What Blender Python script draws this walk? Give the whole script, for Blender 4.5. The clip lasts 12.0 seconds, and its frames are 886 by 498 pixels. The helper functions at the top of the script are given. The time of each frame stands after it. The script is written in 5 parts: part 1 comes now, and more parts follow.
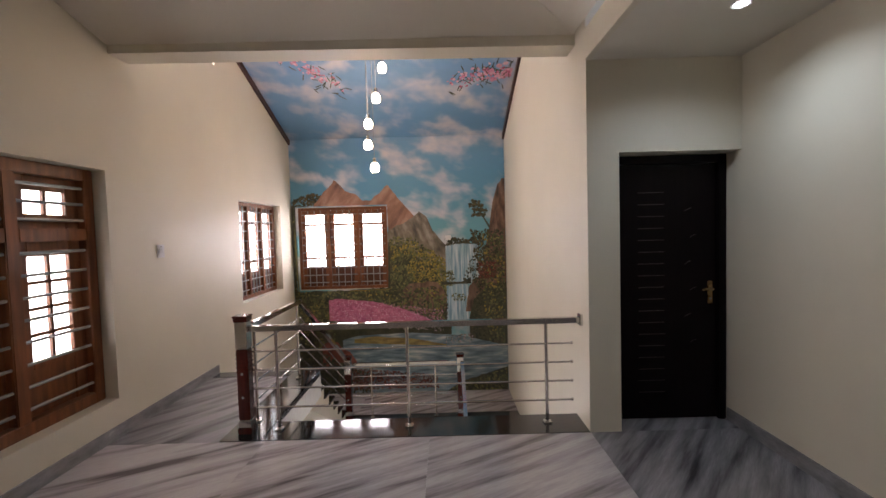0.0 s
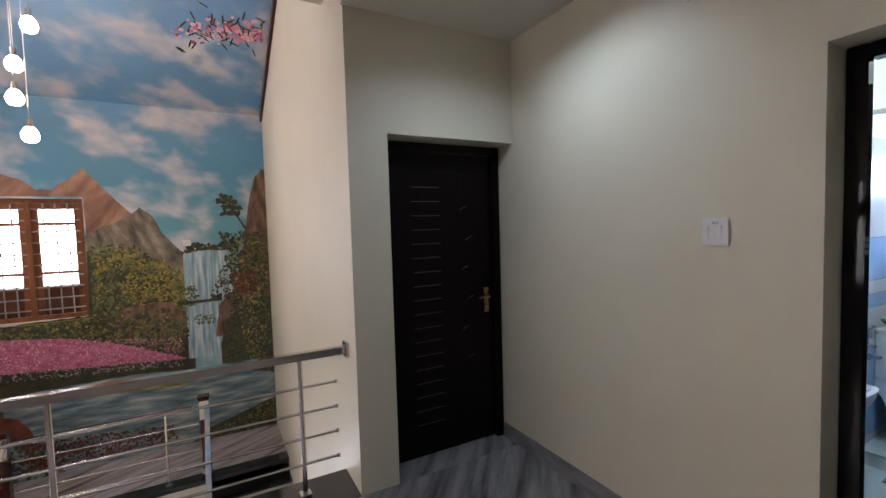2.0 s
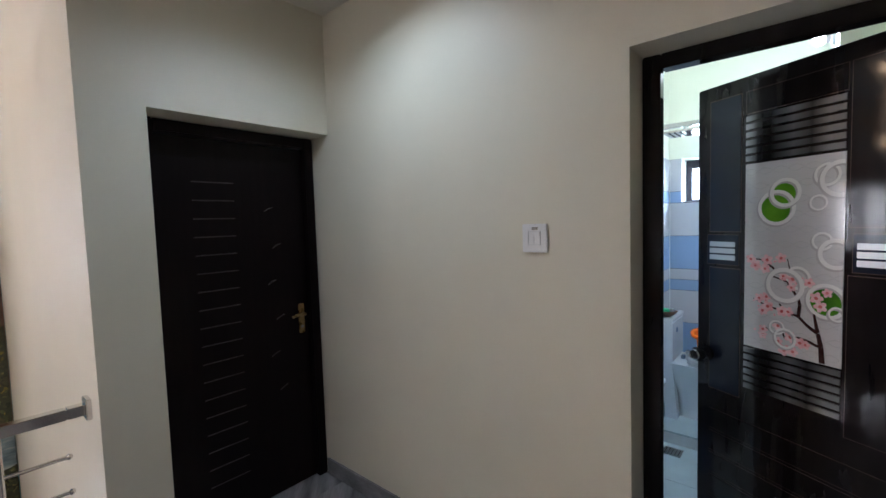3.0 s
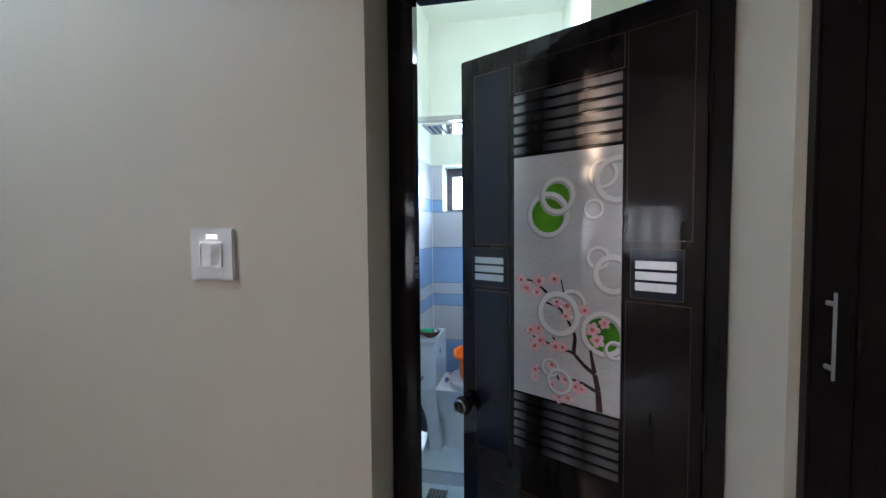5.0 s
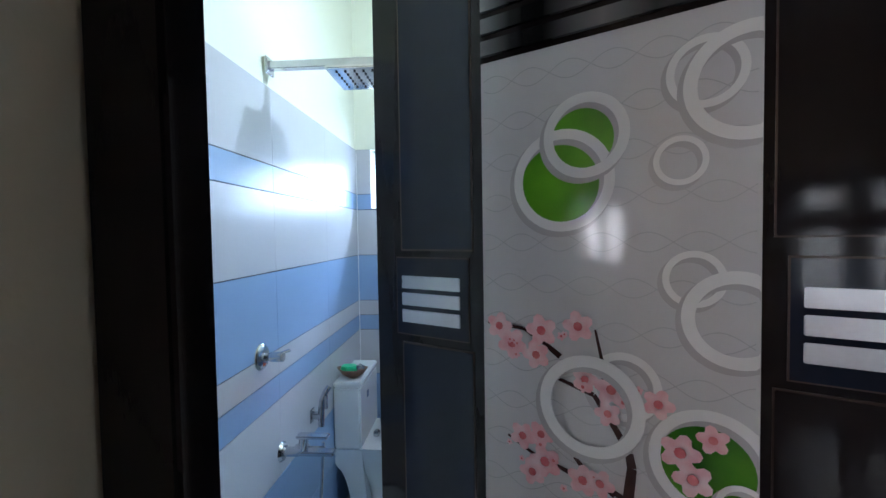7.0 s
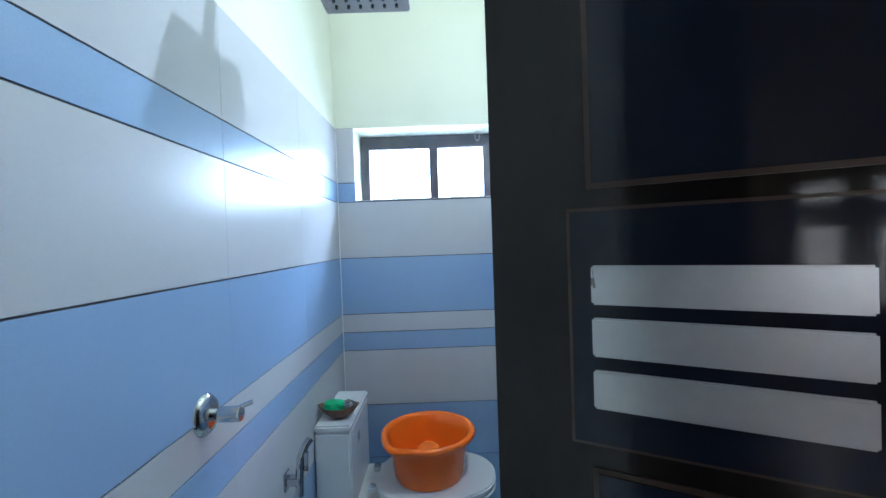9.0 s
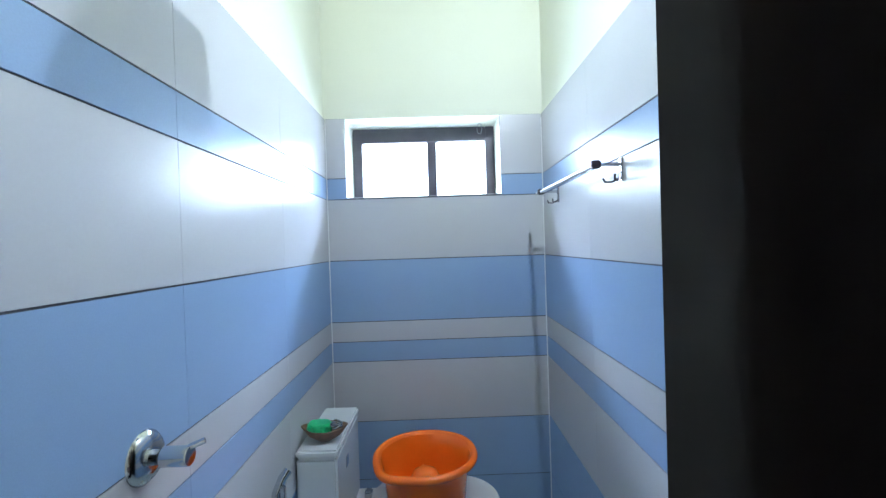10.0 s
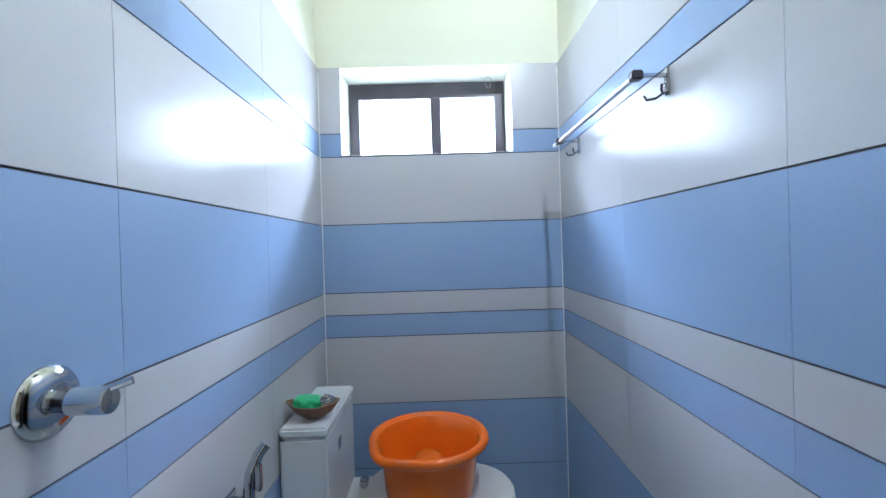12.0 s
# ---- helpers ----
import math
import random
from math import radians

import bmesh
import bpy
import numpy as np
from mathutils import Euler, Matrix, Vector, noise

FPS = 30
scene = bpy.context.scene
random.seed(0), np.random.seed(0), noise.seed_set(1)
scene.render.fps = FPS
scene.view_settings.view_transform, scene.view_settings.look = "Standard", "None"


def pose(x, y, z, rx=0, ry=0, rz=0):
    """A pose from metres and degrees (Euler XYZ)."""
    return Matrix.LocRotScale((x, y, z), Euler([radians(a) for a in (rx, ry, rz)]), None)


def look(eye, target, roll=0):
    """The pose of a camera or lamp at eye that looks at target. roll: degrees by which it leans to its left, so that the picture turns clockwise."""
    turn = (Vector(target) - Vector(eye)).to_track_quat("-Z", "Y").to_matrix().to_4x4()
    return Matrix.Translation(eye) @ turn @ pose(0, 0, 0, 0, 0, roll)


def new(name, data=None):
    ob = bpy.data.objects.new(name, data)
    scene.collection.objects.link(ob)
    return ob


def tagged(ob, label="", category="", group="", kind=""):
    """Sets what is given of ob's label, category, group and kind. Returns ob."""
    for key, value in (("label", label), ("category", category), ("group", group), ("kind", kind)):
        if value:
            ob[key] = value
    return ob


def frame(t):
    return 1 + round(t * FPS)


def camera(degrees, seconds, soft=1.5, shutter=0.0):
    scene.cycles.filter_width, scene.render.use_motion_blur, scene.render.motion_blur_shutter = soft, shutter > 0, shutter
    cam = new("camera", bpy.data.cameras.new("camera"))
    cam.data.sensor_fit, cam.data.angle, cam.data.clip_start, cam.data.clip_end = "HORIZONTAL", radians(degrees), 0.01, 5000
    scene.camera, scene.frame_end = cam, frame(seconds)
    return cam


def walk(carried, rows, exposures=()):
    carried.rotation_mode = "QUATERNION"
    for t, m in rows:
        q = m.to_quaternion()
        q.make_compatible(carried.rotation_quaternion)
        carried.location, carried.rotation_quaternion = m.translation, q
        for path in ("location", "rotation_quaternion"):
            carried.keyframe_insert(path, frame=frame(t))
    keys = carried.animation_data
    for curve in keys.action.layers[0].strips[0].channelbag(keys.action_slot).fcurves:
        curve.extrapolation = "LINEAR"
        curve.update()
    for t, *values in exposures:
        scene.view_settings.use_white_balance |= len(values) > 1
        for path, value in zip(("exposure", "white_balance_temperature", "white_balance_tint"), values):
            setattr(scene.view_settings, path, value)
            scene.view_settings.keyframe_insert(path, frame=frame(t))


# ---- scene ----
cam = camera(92.1, 12.0)
# seconds, eye, point looked at, lean
PATH = [
    (0, (0.299, 0.116, 1.571), (0.296, 2.114, 1.483), -1.6),
    (0.5, (0.316, 0.326, 1.564), (0.505, 2.315, 1.477), -1.7),
    (1, (0.423, 0.564, 1.562), (0.843, 2.517, 1.473), -1.7),
    (1.5, (0.544, 0.756, 1.558), (1.198, 2.643, 1.458), -1.7),
    (2, (0.694, 0.941, 1.56), (1.638, 2.701, 1.453), -1.7),
    (2.5, (0.851, 1.061, 1.56), (2.089, 2.628, 1.449), -1.7),
    (3, (1.016, 1.151, 1.575), (2.533, 2.449, 1.452), -1.8),
    (3.5, (1.194, 1.214, 1.567), (2.88, 2.283, 1.448), -1.1),
    (5.5, (1.877, 1.301, 1.556), (3.858, 1.562, 1.461), -0.8),
    (6, (2.047, 1.319, 1.569), (4.034, 1.523, 1.477), -1.0),
    (6.5, (2.224, 1.332, 1.553), (4.216, 1.489, 1.467), -0.6),
    (8.5, (2.754, 1.466, 1.482), (4.753, 1.51, 1.437), -2.6),
    (9, (2.833, 1.529, 1.48), (4.833, 1.517, 1.44), -2.0),
    (9.5, (2.931, 1.545, 1.474), (4.93, 1.512, 1.442), -1.8),
    (10, (3.003, 1.539, 1.47), (5.003, 1.51, 1.447), -1.8),
    (10.5, (3.071, 1.552, 1.462), (5.07, 1.511, 1.444), -1.8),
    (11, (3.114, 1.543, 1.441), (5.113, 1.5, 1.424), -1.8),
    (11.5, (3.157, 1.548, 1.391), (5.157, 1.492, 1.379), -1.8),
    (12, (3.184, 1.56, 1.315), (5.184, 1.532, 1.305), -1.7),
]
EXPOSURES = [(0, -0.2, 6350, 16), (1.5, -0.17, 6150, 14), (3, 0.05, 5850, 11), (3.5, 0.08, 5800, 10), (5.5, -0.13, 5600, 10), (6.5, -0.15, 5600, 10), (8.5, -0.27, 5600, 6), (9.5, -0.18, 5900, 8), (11, -0.1, 6250, 13), (12, -0.05, 6250, 14)]
walk(cam, [(t, look(eye, target, roll)) for t, eye, target, roll in PATH], EXPOSURES)

# ---- world and lights ----
world = bpy.data.worlds.new("sky")
scene.world = world
world.use_nodes = True
wn = world.node_tree.nodes
sky = wn.new("ShaderNodeTexSky")
sky.sky_type, sky.sun_disc = "NISHITA", False
sky.sun_elevation, sky.sun_rotation = radians(50), radians(60)
wn["Background"].inputs["Strength"].default_value = 0.12
world.node_tree.links.new(sky.outputs["Color"], wn["Background"].inputs["Color"])


def lamp(name, kind, place, energy, colour, size=0.1, target=None, **more):
    data = bpy.data.lights.new(name, kind)
    data.energy, data.color = energy, colour
    if kind == "AREA":
        data.shape = "RECTANGLE"
        data.size, data.size_y = size
    elif kind == "SPOT":
        data.shadow_soft_size, data.spot_size, data.spot_blend = size, radians(more["cone"]), 0.8
    elif kind == "SUN":
        data.angle = size
    else:
        data.shadow_soft_size = size
    ob = new(name, data)
    ob.matrix_world = look(place, target) if target else Matrix.Translation(place)
    return ob


lamp("sun", "SUN", (0, 0, 30), 2.5, (1.0, 0.95, 0.88), radians(0.5), (-20, -24, 0))
# daylight that stands in the window openings
lamp("window_light_west_near", "AREA", (-2.60, 2.5, 1.21), 38, (1.0, 0.87, 0.81), (1.7, 1.7), (0, 2.5, 1.21))
lamp("window_light_west_far", "AREA", (-2.60, 6.32, 1.36), 48, (1.0, 0.86, 0.79), (1.3, 1.25), (0, 6.32, 1.36))
lamp("window_light_north", "AREA", (-1.445, 7.80, 1.32), 125, (1.0, 0.89, 0.88), (1.5, 1.35), (-1.445, 3.6, 1.32))
lamp("window_light_clerestory", "AREA", (-2.52, 4.6, 3.87), 15, (1.0, 0.86, 0.80), (0.9, 0.6), (0, 4.6, 3.0))
lamp("window_light_bath", "AREA", (5.55, 1.59, 1.88), 170, (0.60, 0.76, 1.0), (1.7, 0.80), (3.4, 1.59, 1.88))
lamp("window_light_bath_sky", "AREA", (5.60, 1.62, 2.42), 260, (0.60, 0.76, 1.0), (1.6, 0.30), (4.84, 1.60, 1.82))
lamp("window_light_lower", "AREA", (-0.9, 7.80, -2.35), 190, (0.95, 0.97, 1.0), (1.9, 0.8), (-0.9, 4, -2.35))
# lamps of the place, and an added, unseen fill lamp at the back
lamp("downlight_lamp", "SPOT", (2.0, 2.56, 2.775), 38, (0.74, 0.89, 1.0), 0.05, (2.0, 2.56, 0), cone=150)
lamp("fill_lamp_back", "SPOT", (1.93, -0.6, 2.775), 15, (0.70, 0.87, 1.0), 0.05, (1.93, -0.6, 0), cone=150)
lamp("bath_lamp", "POINT", (3.83, 1.162, 2.40), 30, (0.76, 0.87, 1.0), 0.012)


# ---- materials ----
def material(name, colours, rough=0.5, metal=0.0, scale=6.0, fine=90.0, bump=0.05, stretch=(1, 1, 1), turn=(0, 0, 0), contrast=(0.3, 0.7), coat=0.0, wear=0.06, per="", spec=0.5, vary=0.06):
    """Two-scale procedural paint, stone, wood or metal; colours: two or three linear RGB stops."""
    m = bpy.data.materials.new(name)
    m.use_nodes = True
    t = m.node_tree
    n, bsdf = t.nodes, t.nodes["Principled BSDF"]
    co, mp = n.new("ShaderNodeTexCoord"), n.new("ShaderNodeMapping")
    mp.vector_type = "TEXTURE"
    mp.inputs["Scale"].default_value = [1 / a for a in stretch]
    mp.inputs["Rotation"].default_value = [radians(a) for a in turn]
    source = co.outputs["Object"]
    if per:
        info = n.new("ShaderNodeObjectInfo") if per == "object" else n.new("ShaderNodeNewGeometry")
        value = info.outputs["Random"] if per == "object" else info.outputs["Random Per Island"]
        shift = n.new("ShaderNodeVectorMath")
        shift.operation = "MULTIPLY_ADD"
        comb = n.new("ShaderNodeCombineXYZ")
        for k in range(3):
            t.links.new(value, comb.inputs[k])
        t.links.new(comb.outputs[0], shift.inputs[0])
        shift.inputs[1].default_value = (17.0, 9.0, 13.0)
        t.links.new(source, shift.inputs[2])
        source = shift.outputs[0]
    t.links.new(source, mp.inputs["Vector"])
    big, small = n.new("ShaderNodeTexNoise"), n.new("ShaderNodeTexNoise")
    big.inputs["Scale"].default_value, big.inputs["Detail"].default_value = scale, 6
    small.inputs["Scale"].default_value, small.inputs["Detail"].default_value = fine, 3
    for node in (big, small):
        t.links.new(mp.outputs[0], node.inputs["Vector"])
    ramp = n.new("ShaderNodeValToRGB")
    ramp.color_ramp.elements[0].position, ramp.color_ramp.elements[1].position = contrast
    ramp.color_ramp.elements[0].color, ramp.color_ramp.elements[1].color = (*colours[0], 1), (*colours[-1], 1)
    if len(colours) == 3:
        ramp.color_ramp.elements.new(sum(contrast) / 2).color = (*colours[1], 1)
    t.links.new(big.outputs["Fac"], ramp.inputs[0])
    hsv = n.new("ShaderNodeHueSaturation")
    wm = n.new("ShaderNodeMapRange")
    wm.inputs["To Min"].default_value, wm.inputs["To Max"].default_value = 1 - wear, 1 + wear
    t.links.new(small.outputs["Fac"], wm.inputs["Value"])
    t.links.new(wm.outputs[0], hsv.inputs["Value"])
    t.links.new(ramp.outputs[0], hsv.inputs["Color"])
    t.links.new(hsv.outputs[0], bsdf.inputs["Base Color"])
    rr = n.new("ShaderNodeMapRange")
    rr.inputs["To Min"].default_value, rr.inputs["To Max"].default_value = max(0.02, rough - vary), rough + vary
    t.links.new(big.outputs["Fac"], rr.inputs["Value"])
    t.links.new(rr.outputs[0], bsdf.inputs["Roughness"])
    bsdf.inputs["Metallic"].default_value = metal
    bsdf.inputs["Coat Weight"].default_value = coat
    bsdf.inputs["Coat Roughness"].default_value = 0.06
    bsdf.inputs["Specular IOR Level"].default_value = spec
    if bump:
        b = n.new("ShaderNodeBump")
        b.inputs["Strength"].default_value, b.inputs["Distance"].default_value = bump, 0.004
        t.links.new(small.outputs["Fac"], b.inputs["Height"])
        t.links.new(b.outputs[0], bsdf.inputs["Normal"])
    return m


def glow(name, colour, strength):
    m = bpy.data.materials.new(name)
    m.use_nodes = True
    b = m.node_tree.nodes["Principled BSDF"]
    b.inputs["Base Color"].default_value = (*colour, 1)
    b.inputs["Emission Color"].default_value = (*colour, 1)
    b.inputs["Emission Strength"].default_value = strength
    return m


def clear_glass(name, rough=0.02, tint=(0.95, 0.98, 1.0)):
    m = bpy.data.materials.new(name)
    m.use_nodes = True
    b = m.node_tree.nodes["Principled BSDF"]
    b.inputs["Base Color"].default_value = (*tint, 1)
    b.inputs["Transmission Weight"].default_value = 1.0
    b.inputs["Roughness"].default_value = rough
    b.inputs["IOR"].default_value = 1.3
    return m


CREAM = material("cream_wall_paint", ((0.66, 0.61, 0.495), (0.71, 0.66, 0.542)), 0.5, scale=1.2, fine=160, bump=0.08, wear=0.02)
CEILING = material("ceiling_paint", ((0.66, 0.62, 0.54), (0.72, 0.68, 0.60)), 0.6, scale=1.0, fine=120, bump=0.05, wear=0.02)
BATH_PAINT = material("bath_white_paint", ((0.70, 0.71, 0.57), (0.75, 0.76, 0.63)), 0.6, scale=1.5, fine=120, bump=0.05, wear=0.02)
MARBLE = material("grey_marble", ((0.12, 0.105, 0.108), (0.37, 0.335, 0.34), (0.50, 0.46, 0.465)), 0.11, spec=0.8, scale=1.35, fine=16, bump=0.0, stretch=(0.8, 8.0, 1), turn=(0, 0, 28), contrast=(0.30, 0.58), wear=0.24, per="object")
# same marble, veins turned; dimmer light there is put into its darker colour
MARBLE_TURNED_DIM = material("grey_marble_turned_dim", ((0.06, 0.056, 0.06), (0.20, 0.19, 0.20), (0.30, 0.285, 0.295)), 0.15, scale=1.35, fine=16, bump=0.0, stretch=(0.8, 8.0, 1), turn=(0, 0, 50), contrast=(0.30, 0.60), wear=0.24, per="object")
SKIRT = material("marble_skirting", ((0.20, 0.20, 0.21), (0.34, 0.33, 0.34)), 0.25, scale=5, fine=40, bump=0.0, stretch=(1, 1, 3), wear=0.12)
GRANITE = material("black_granite", ((0.008, 0.008, 0.009), (0.022, 0.022, 0.024)), 0.085, vary=0.015, spec=0.9, scale=60, fine=400, bump=0.0)
TEAK = material("teak_wood", ((0.13, 0.042, 0.014), (0.26, 0.09, 0.03)), 0.35, scale=3, fine=60, bump=0.12, stretch=(9, 9, 0.9), wear=0.2)
TEAK_DARK = material("dark_teak_panel", ((0.07, 0.020, 0.008), (0.12, 0.038, 0.015)), 0.4, scale=3, fine=60, bump=0.12, stretch=(9, 9, 0.9), wear=0.2)
ROSEWOOD = material("dark_red_wood", ((0.05, 0.008, 0.006), (0.10, 0.015, 0.010)), 0.22, scale=4, fine=80, bump=0.05, stretch=(8, 8, 1), coat=0.4)
DARK_TRIM = material("dark_stained_trim", ((0.035, 0.010, 0.008), (0.06, 0.016, 0.012)), 0.35, scale=5, fine=80, bump=0.08)
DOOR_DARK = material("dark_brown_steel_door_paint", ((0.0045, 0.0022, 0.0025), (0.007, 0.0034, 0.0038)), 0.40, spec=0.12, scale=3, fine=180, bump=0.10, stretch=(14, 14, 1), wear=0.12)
# glint of light on the door's grooves, put into a lighter colour
DOOR_GROOVE_SHINE = material("door_groove_shine", ((0.03, 0.021, 0.020), (0.05, 0.037, 0.034)), 0.3, scale=10, fine=100, bump=0)
STEEL = material("polished_stainless_steel", ((0.62, 0.60, 0.58), (0.72, 0.70, 0.68)), 0.10, 1.0, scale=8, fine=200, bump=0.0)
STEEL_SATIN = material("satin_steel", ((0.60, 0.60, 0.62), (0.70, 0.70, 0.72)), 0.32, 1.0, scale=8, fine=200, bump=0.0)
CHROME = material("chrome", ((0.52, 0.53, 0.55), (0.60, 0.61, 0.63)), 0.13, 1.0, scale=8, fine=100, bump=0.0)
BRASS = material("antique_brass", ((0.30, 0.20, 0.09), (0.42, 0.30, 0.14)), 0.28, 1.0, scale=20, fine=200, bump=0.05)
GRILL = material("grey_painted_iron", ((0.30, 0.31, 0.32), (0.40, 0.41, 0.42)), 0.4, 0.3, scale=20, fine=200, bump=0.05)
WHITE_PLASTIC = material("white_plastic", ((0.72, 0.71, 0.72), (0.78, 0.77, 0.78)), 0.25, scale=10, fine=200, bump=0.0, wear=0.01)
PVC_BLACK = material("black_laminated_pvc", ((0.008, 0.006, 0.007), (0.013, 0.010, 0.010)), 0.075, scale=3, fine=80, bump=0.004, stretch=(6, 6, 1), spec=0.27, vary=0.015)
PVC_NAVY = material("navy_black_pvc_panel", ((0.010, 0.013, 0.024), (0.014, 0.019, 0.034)), 0.08, scale=3, fine=60, bump=0.004, spec=0.28, vary=0.015)
PVC_EDGE = material("brown_groove_edge", ((0.032, 0.014, 0.009), (0.05, 0.022, 0.013)), 0.3, scale=8, fine=80, bump=0.0)
SILVER = material("silver_foil", ((0.42, 0.44, 0.48), (0.56, 0.58, 0.62)), 0.28, 0.7, scale=6, fine=150, bump=0.0)
PRINT_WHITE = material("printed_white_panel", ((0.60, 0.59, 0.60), (0.68, 0.67, 0.68)), 0.10, scale=5, fine=60, bump=0.0, wear=0.02, coat=0.7, vary=0.02)
PRINT_RING = material("printed_white_ring", ((0.80, 0.79, 0.78), (0.86, 0.85, 0.84)), 0.12, scale=8, fine=60, bump=0.0, wear=0.02)
PRINT_SHADE = material("printed_grey_ring", ((0.46, 0.44, 0.45), (0.53, 0.51, 0.52)), 0.12, scale=8, fine=60, bump=0.0, wear=0.03)
PRINT_GREEN = material("printed_green", ((0.03, 0.16, 0.01), (0.16, 0.42, 0.02)), 0.12, scale=7, fine=40, bump=0.0, wear=0.03)
PRINT_PINK = material("printed_pink", ((0.80, 0.36, 0.41), (0.90, 0.72, 0.74)), 0.14, scale=40, fine=200, bump=0.0, wear=0.05)
PRINT_RED = material("printed_red", ((0.62, 0.12, 0.14), (0.74, 0.26, 0.26)), 0.14, scale=60, fine=200, bump=0.0)
PRINT_BRANCH = material("printed_branch", ((0.035, 0.012, 0.012), (0.07, 0.03, 0.028)), 0.2, scale=30, fine=100, bump=0.0)
TILE_BLUE = material("glossy_blue_wall_tile", ((0.26, 0.37, 0.56), (0.30, 0.42, 0.61)), 0.25, scale=0.9, fine=420, bump=0.0, wear=0.07, per="object", contrast=(0.1, 0.9), vary=0.012)
TILE_BEIGE = material("glossy_pale_wall_tile", ((0.49, 0.49, 0.505), (0.55, 0.55, 0.565)), 0.25, scale=0.9, fine=220, bump=0.0, wear=0.025, per="object", contrast=(0.1, 0.9), vary=0.012)
GROUT = material("dark_grout", ((0.05, 0.05, 0.06), (0.10, 0.10, 0.11)), 0.8, scale=20, fine=200, bump=0.1)
GROUT_PALE = material("pale_grout", ((0.72, 0.73, 0.73), (0.80, 0.81, 0.81)), 0.8, scale=20, fine=200, bump=0.1)
BATH_FLOOR = material("pale_floor_tile", ((0.42, 0.50, 0.52), (0.52, 0.60, 0.61)), 0.35, scale=6, fine=150, bump=0.05, per="object")
CERAMIC = material("white_glazed_ceramic", ((0.74, 0.76, 0.77), (0.80, 0.82, 0.83)), 0.06, scale=3, fine=60, bump=0.0, wear=0.01, coat=0.5)
ORANGE = material("orange_plastic", ((0.90, 0.150, 0.008), (0.94, 0.180, 0.014)), 0.16, scale=6, fine=120, bump=0.02, wear=0.03)
SOAP_GREEN = material("green_plastic", ((0.01, 0.42, 0.15), (0.03, 0.55, 0.22)), 0.3, scale=20, fine=100, bump=0.1)
COCONUT = material("brown_shell", ((0.10, 0.05, 0.03), (0.22, 0.12, 0.07)), 0.5, scale=40, fine=150, bump=0.3)
DARK_FRAME = material("dark_aluminium_frame", ((0.025, 0.02, 0.03), (0.05, 0.04, 0.05)), 0.35, scale=10, fine=150, bump=0.02)
RUBBER = material("black_rubber", ((0.01, 0.01, 0.01), (0.03, 0.03, 0.03)), 0.5, scale=20, fine=100, bump=0.05)
BULB = glow("lit_frosted_bulb", (1.0, 0.66, 0.40), 62.0)
SPOT_GLOW = glow("lit_downlight", (0.95, 0.98, 1.0), 16.0)
BATH_GLOW = glow("lit_bath_bulb", (0.95, 0.98, 1.0), 30.0)
DAY = glow("bright_outdoors", (0.97, 0.99, 1.0), 4.0)
PANE = clear_glass("window_glass")


# ---- mesh helpers ----
def box(bm, x0, x1, y0, y1, z0, z1, bevel=0.0):
    made = bmesh.ops.create_cube(bm, size=1.0, matrix=Matrix.Translation(((x0 + x1) / 2, (y0 + y1) / 2, (z0 + z1) / 2)) @ Matrix.Diagonal((x1 - x0, y1 - y0, z1 - z0, 1)))["verts"]
    if bevel:
        edges = list({e for v in made for e in v.link_edges})
        bmesh.ops.bevel(bm, geom=edges, offset=bevel, segments=2, affect="EDGES")
    return bm


def boxed(*dims, bevel=0.0):
    return box(bmesh.new(), *dims, bevel=bevel)


def rod(bm, a, b, r, r2=None, sides=12, caps=True):
    a, b = Vector(a), Vector(b)
    turn = (b - a).to_track_quat("Z", "Y").to_matrix().to_4x4()
    bmesh.ops.create_cone(bm, cap_ends=caps, segments=sides, radius1=r, radius2=r if r2 is None else r2, depth=(b - a).length, matrix=Matrix.Translation((a + b) / 2) @ turn)
    return bm


def rodded(*args, **kw):
    return rod(bmesh.new(), *args, **kw)


def lathe(bm, profile, m=Matrix.Identity(4), sides=28):
    """Turn (radius, height) pairs round z."""
    rings = []
    for r, h in profile:
        rings.append([bm.verts.new(m @ Vector((r * math.cos(2 * math.pi * k / sides), r * math.sin(2 * math.pi * k / sides), h))) for k in range(sides)])
    for a, b in zip(rings, rings[1:]):
        for k in range(sides):
            bm.faces.new((a[k], a[(k + 1) % sides], b[(k + 1) % sides], b[k]))
    return bm


def tube(bm, points, r, sides=10):
    pts = [Vector(p) for p in points]
    rings = []
    for i, p in enumerate(pts):
        d = (pts[min(i + 1, len(pts) - 1)] - pts[max(i - 1, 0)]).normalized()
        q = d.to_track_quat("Z", "Y").to_matrix()
        rings.append([bm.verts.new(p + q @ Vector((r * math.cos(2 * math.pi * k / sides), r * math.sin(2 * math.pi * k / sides), 0))) for k in range(sides)])
    for a, b in zip(rings, rings[1:]):
        for k in range(sides):
            bm.faces.new((a[k], a[(k + 1) % sides], b[(k + 1) % sides], b[k]))
    bm.faces.new(rings[0]), bm.faces.new(rings[-1])
    return bm


def loft(bm, rings):
    made = [[bm.verts.new(p) for p in ring] for ring in rings]
    for a, b in zip(made, made[1:]):
        for k in range(len(a)):
            bm.faces.new((a[k], a[(k + 1) % len(a)], b[(k + 1) % len(a)], b[k]))
    bm.faces.new(made[0]), bm.faces.new(made[-1])
    return bm


def extruded(bm, outline, axis, a, b):
    """A flat outline of (p, q) pairs, made solid from a to b along x, y or z."""
    def at(p, q, h):
        return {"x": (h, p, q), "y": (p, h, q), "z": (p, q, h)}[axis]
    loft(bm, [[at(p, q, a) for p, q in outline], [at(p, q, b) for p, q in outline]])
    return bm


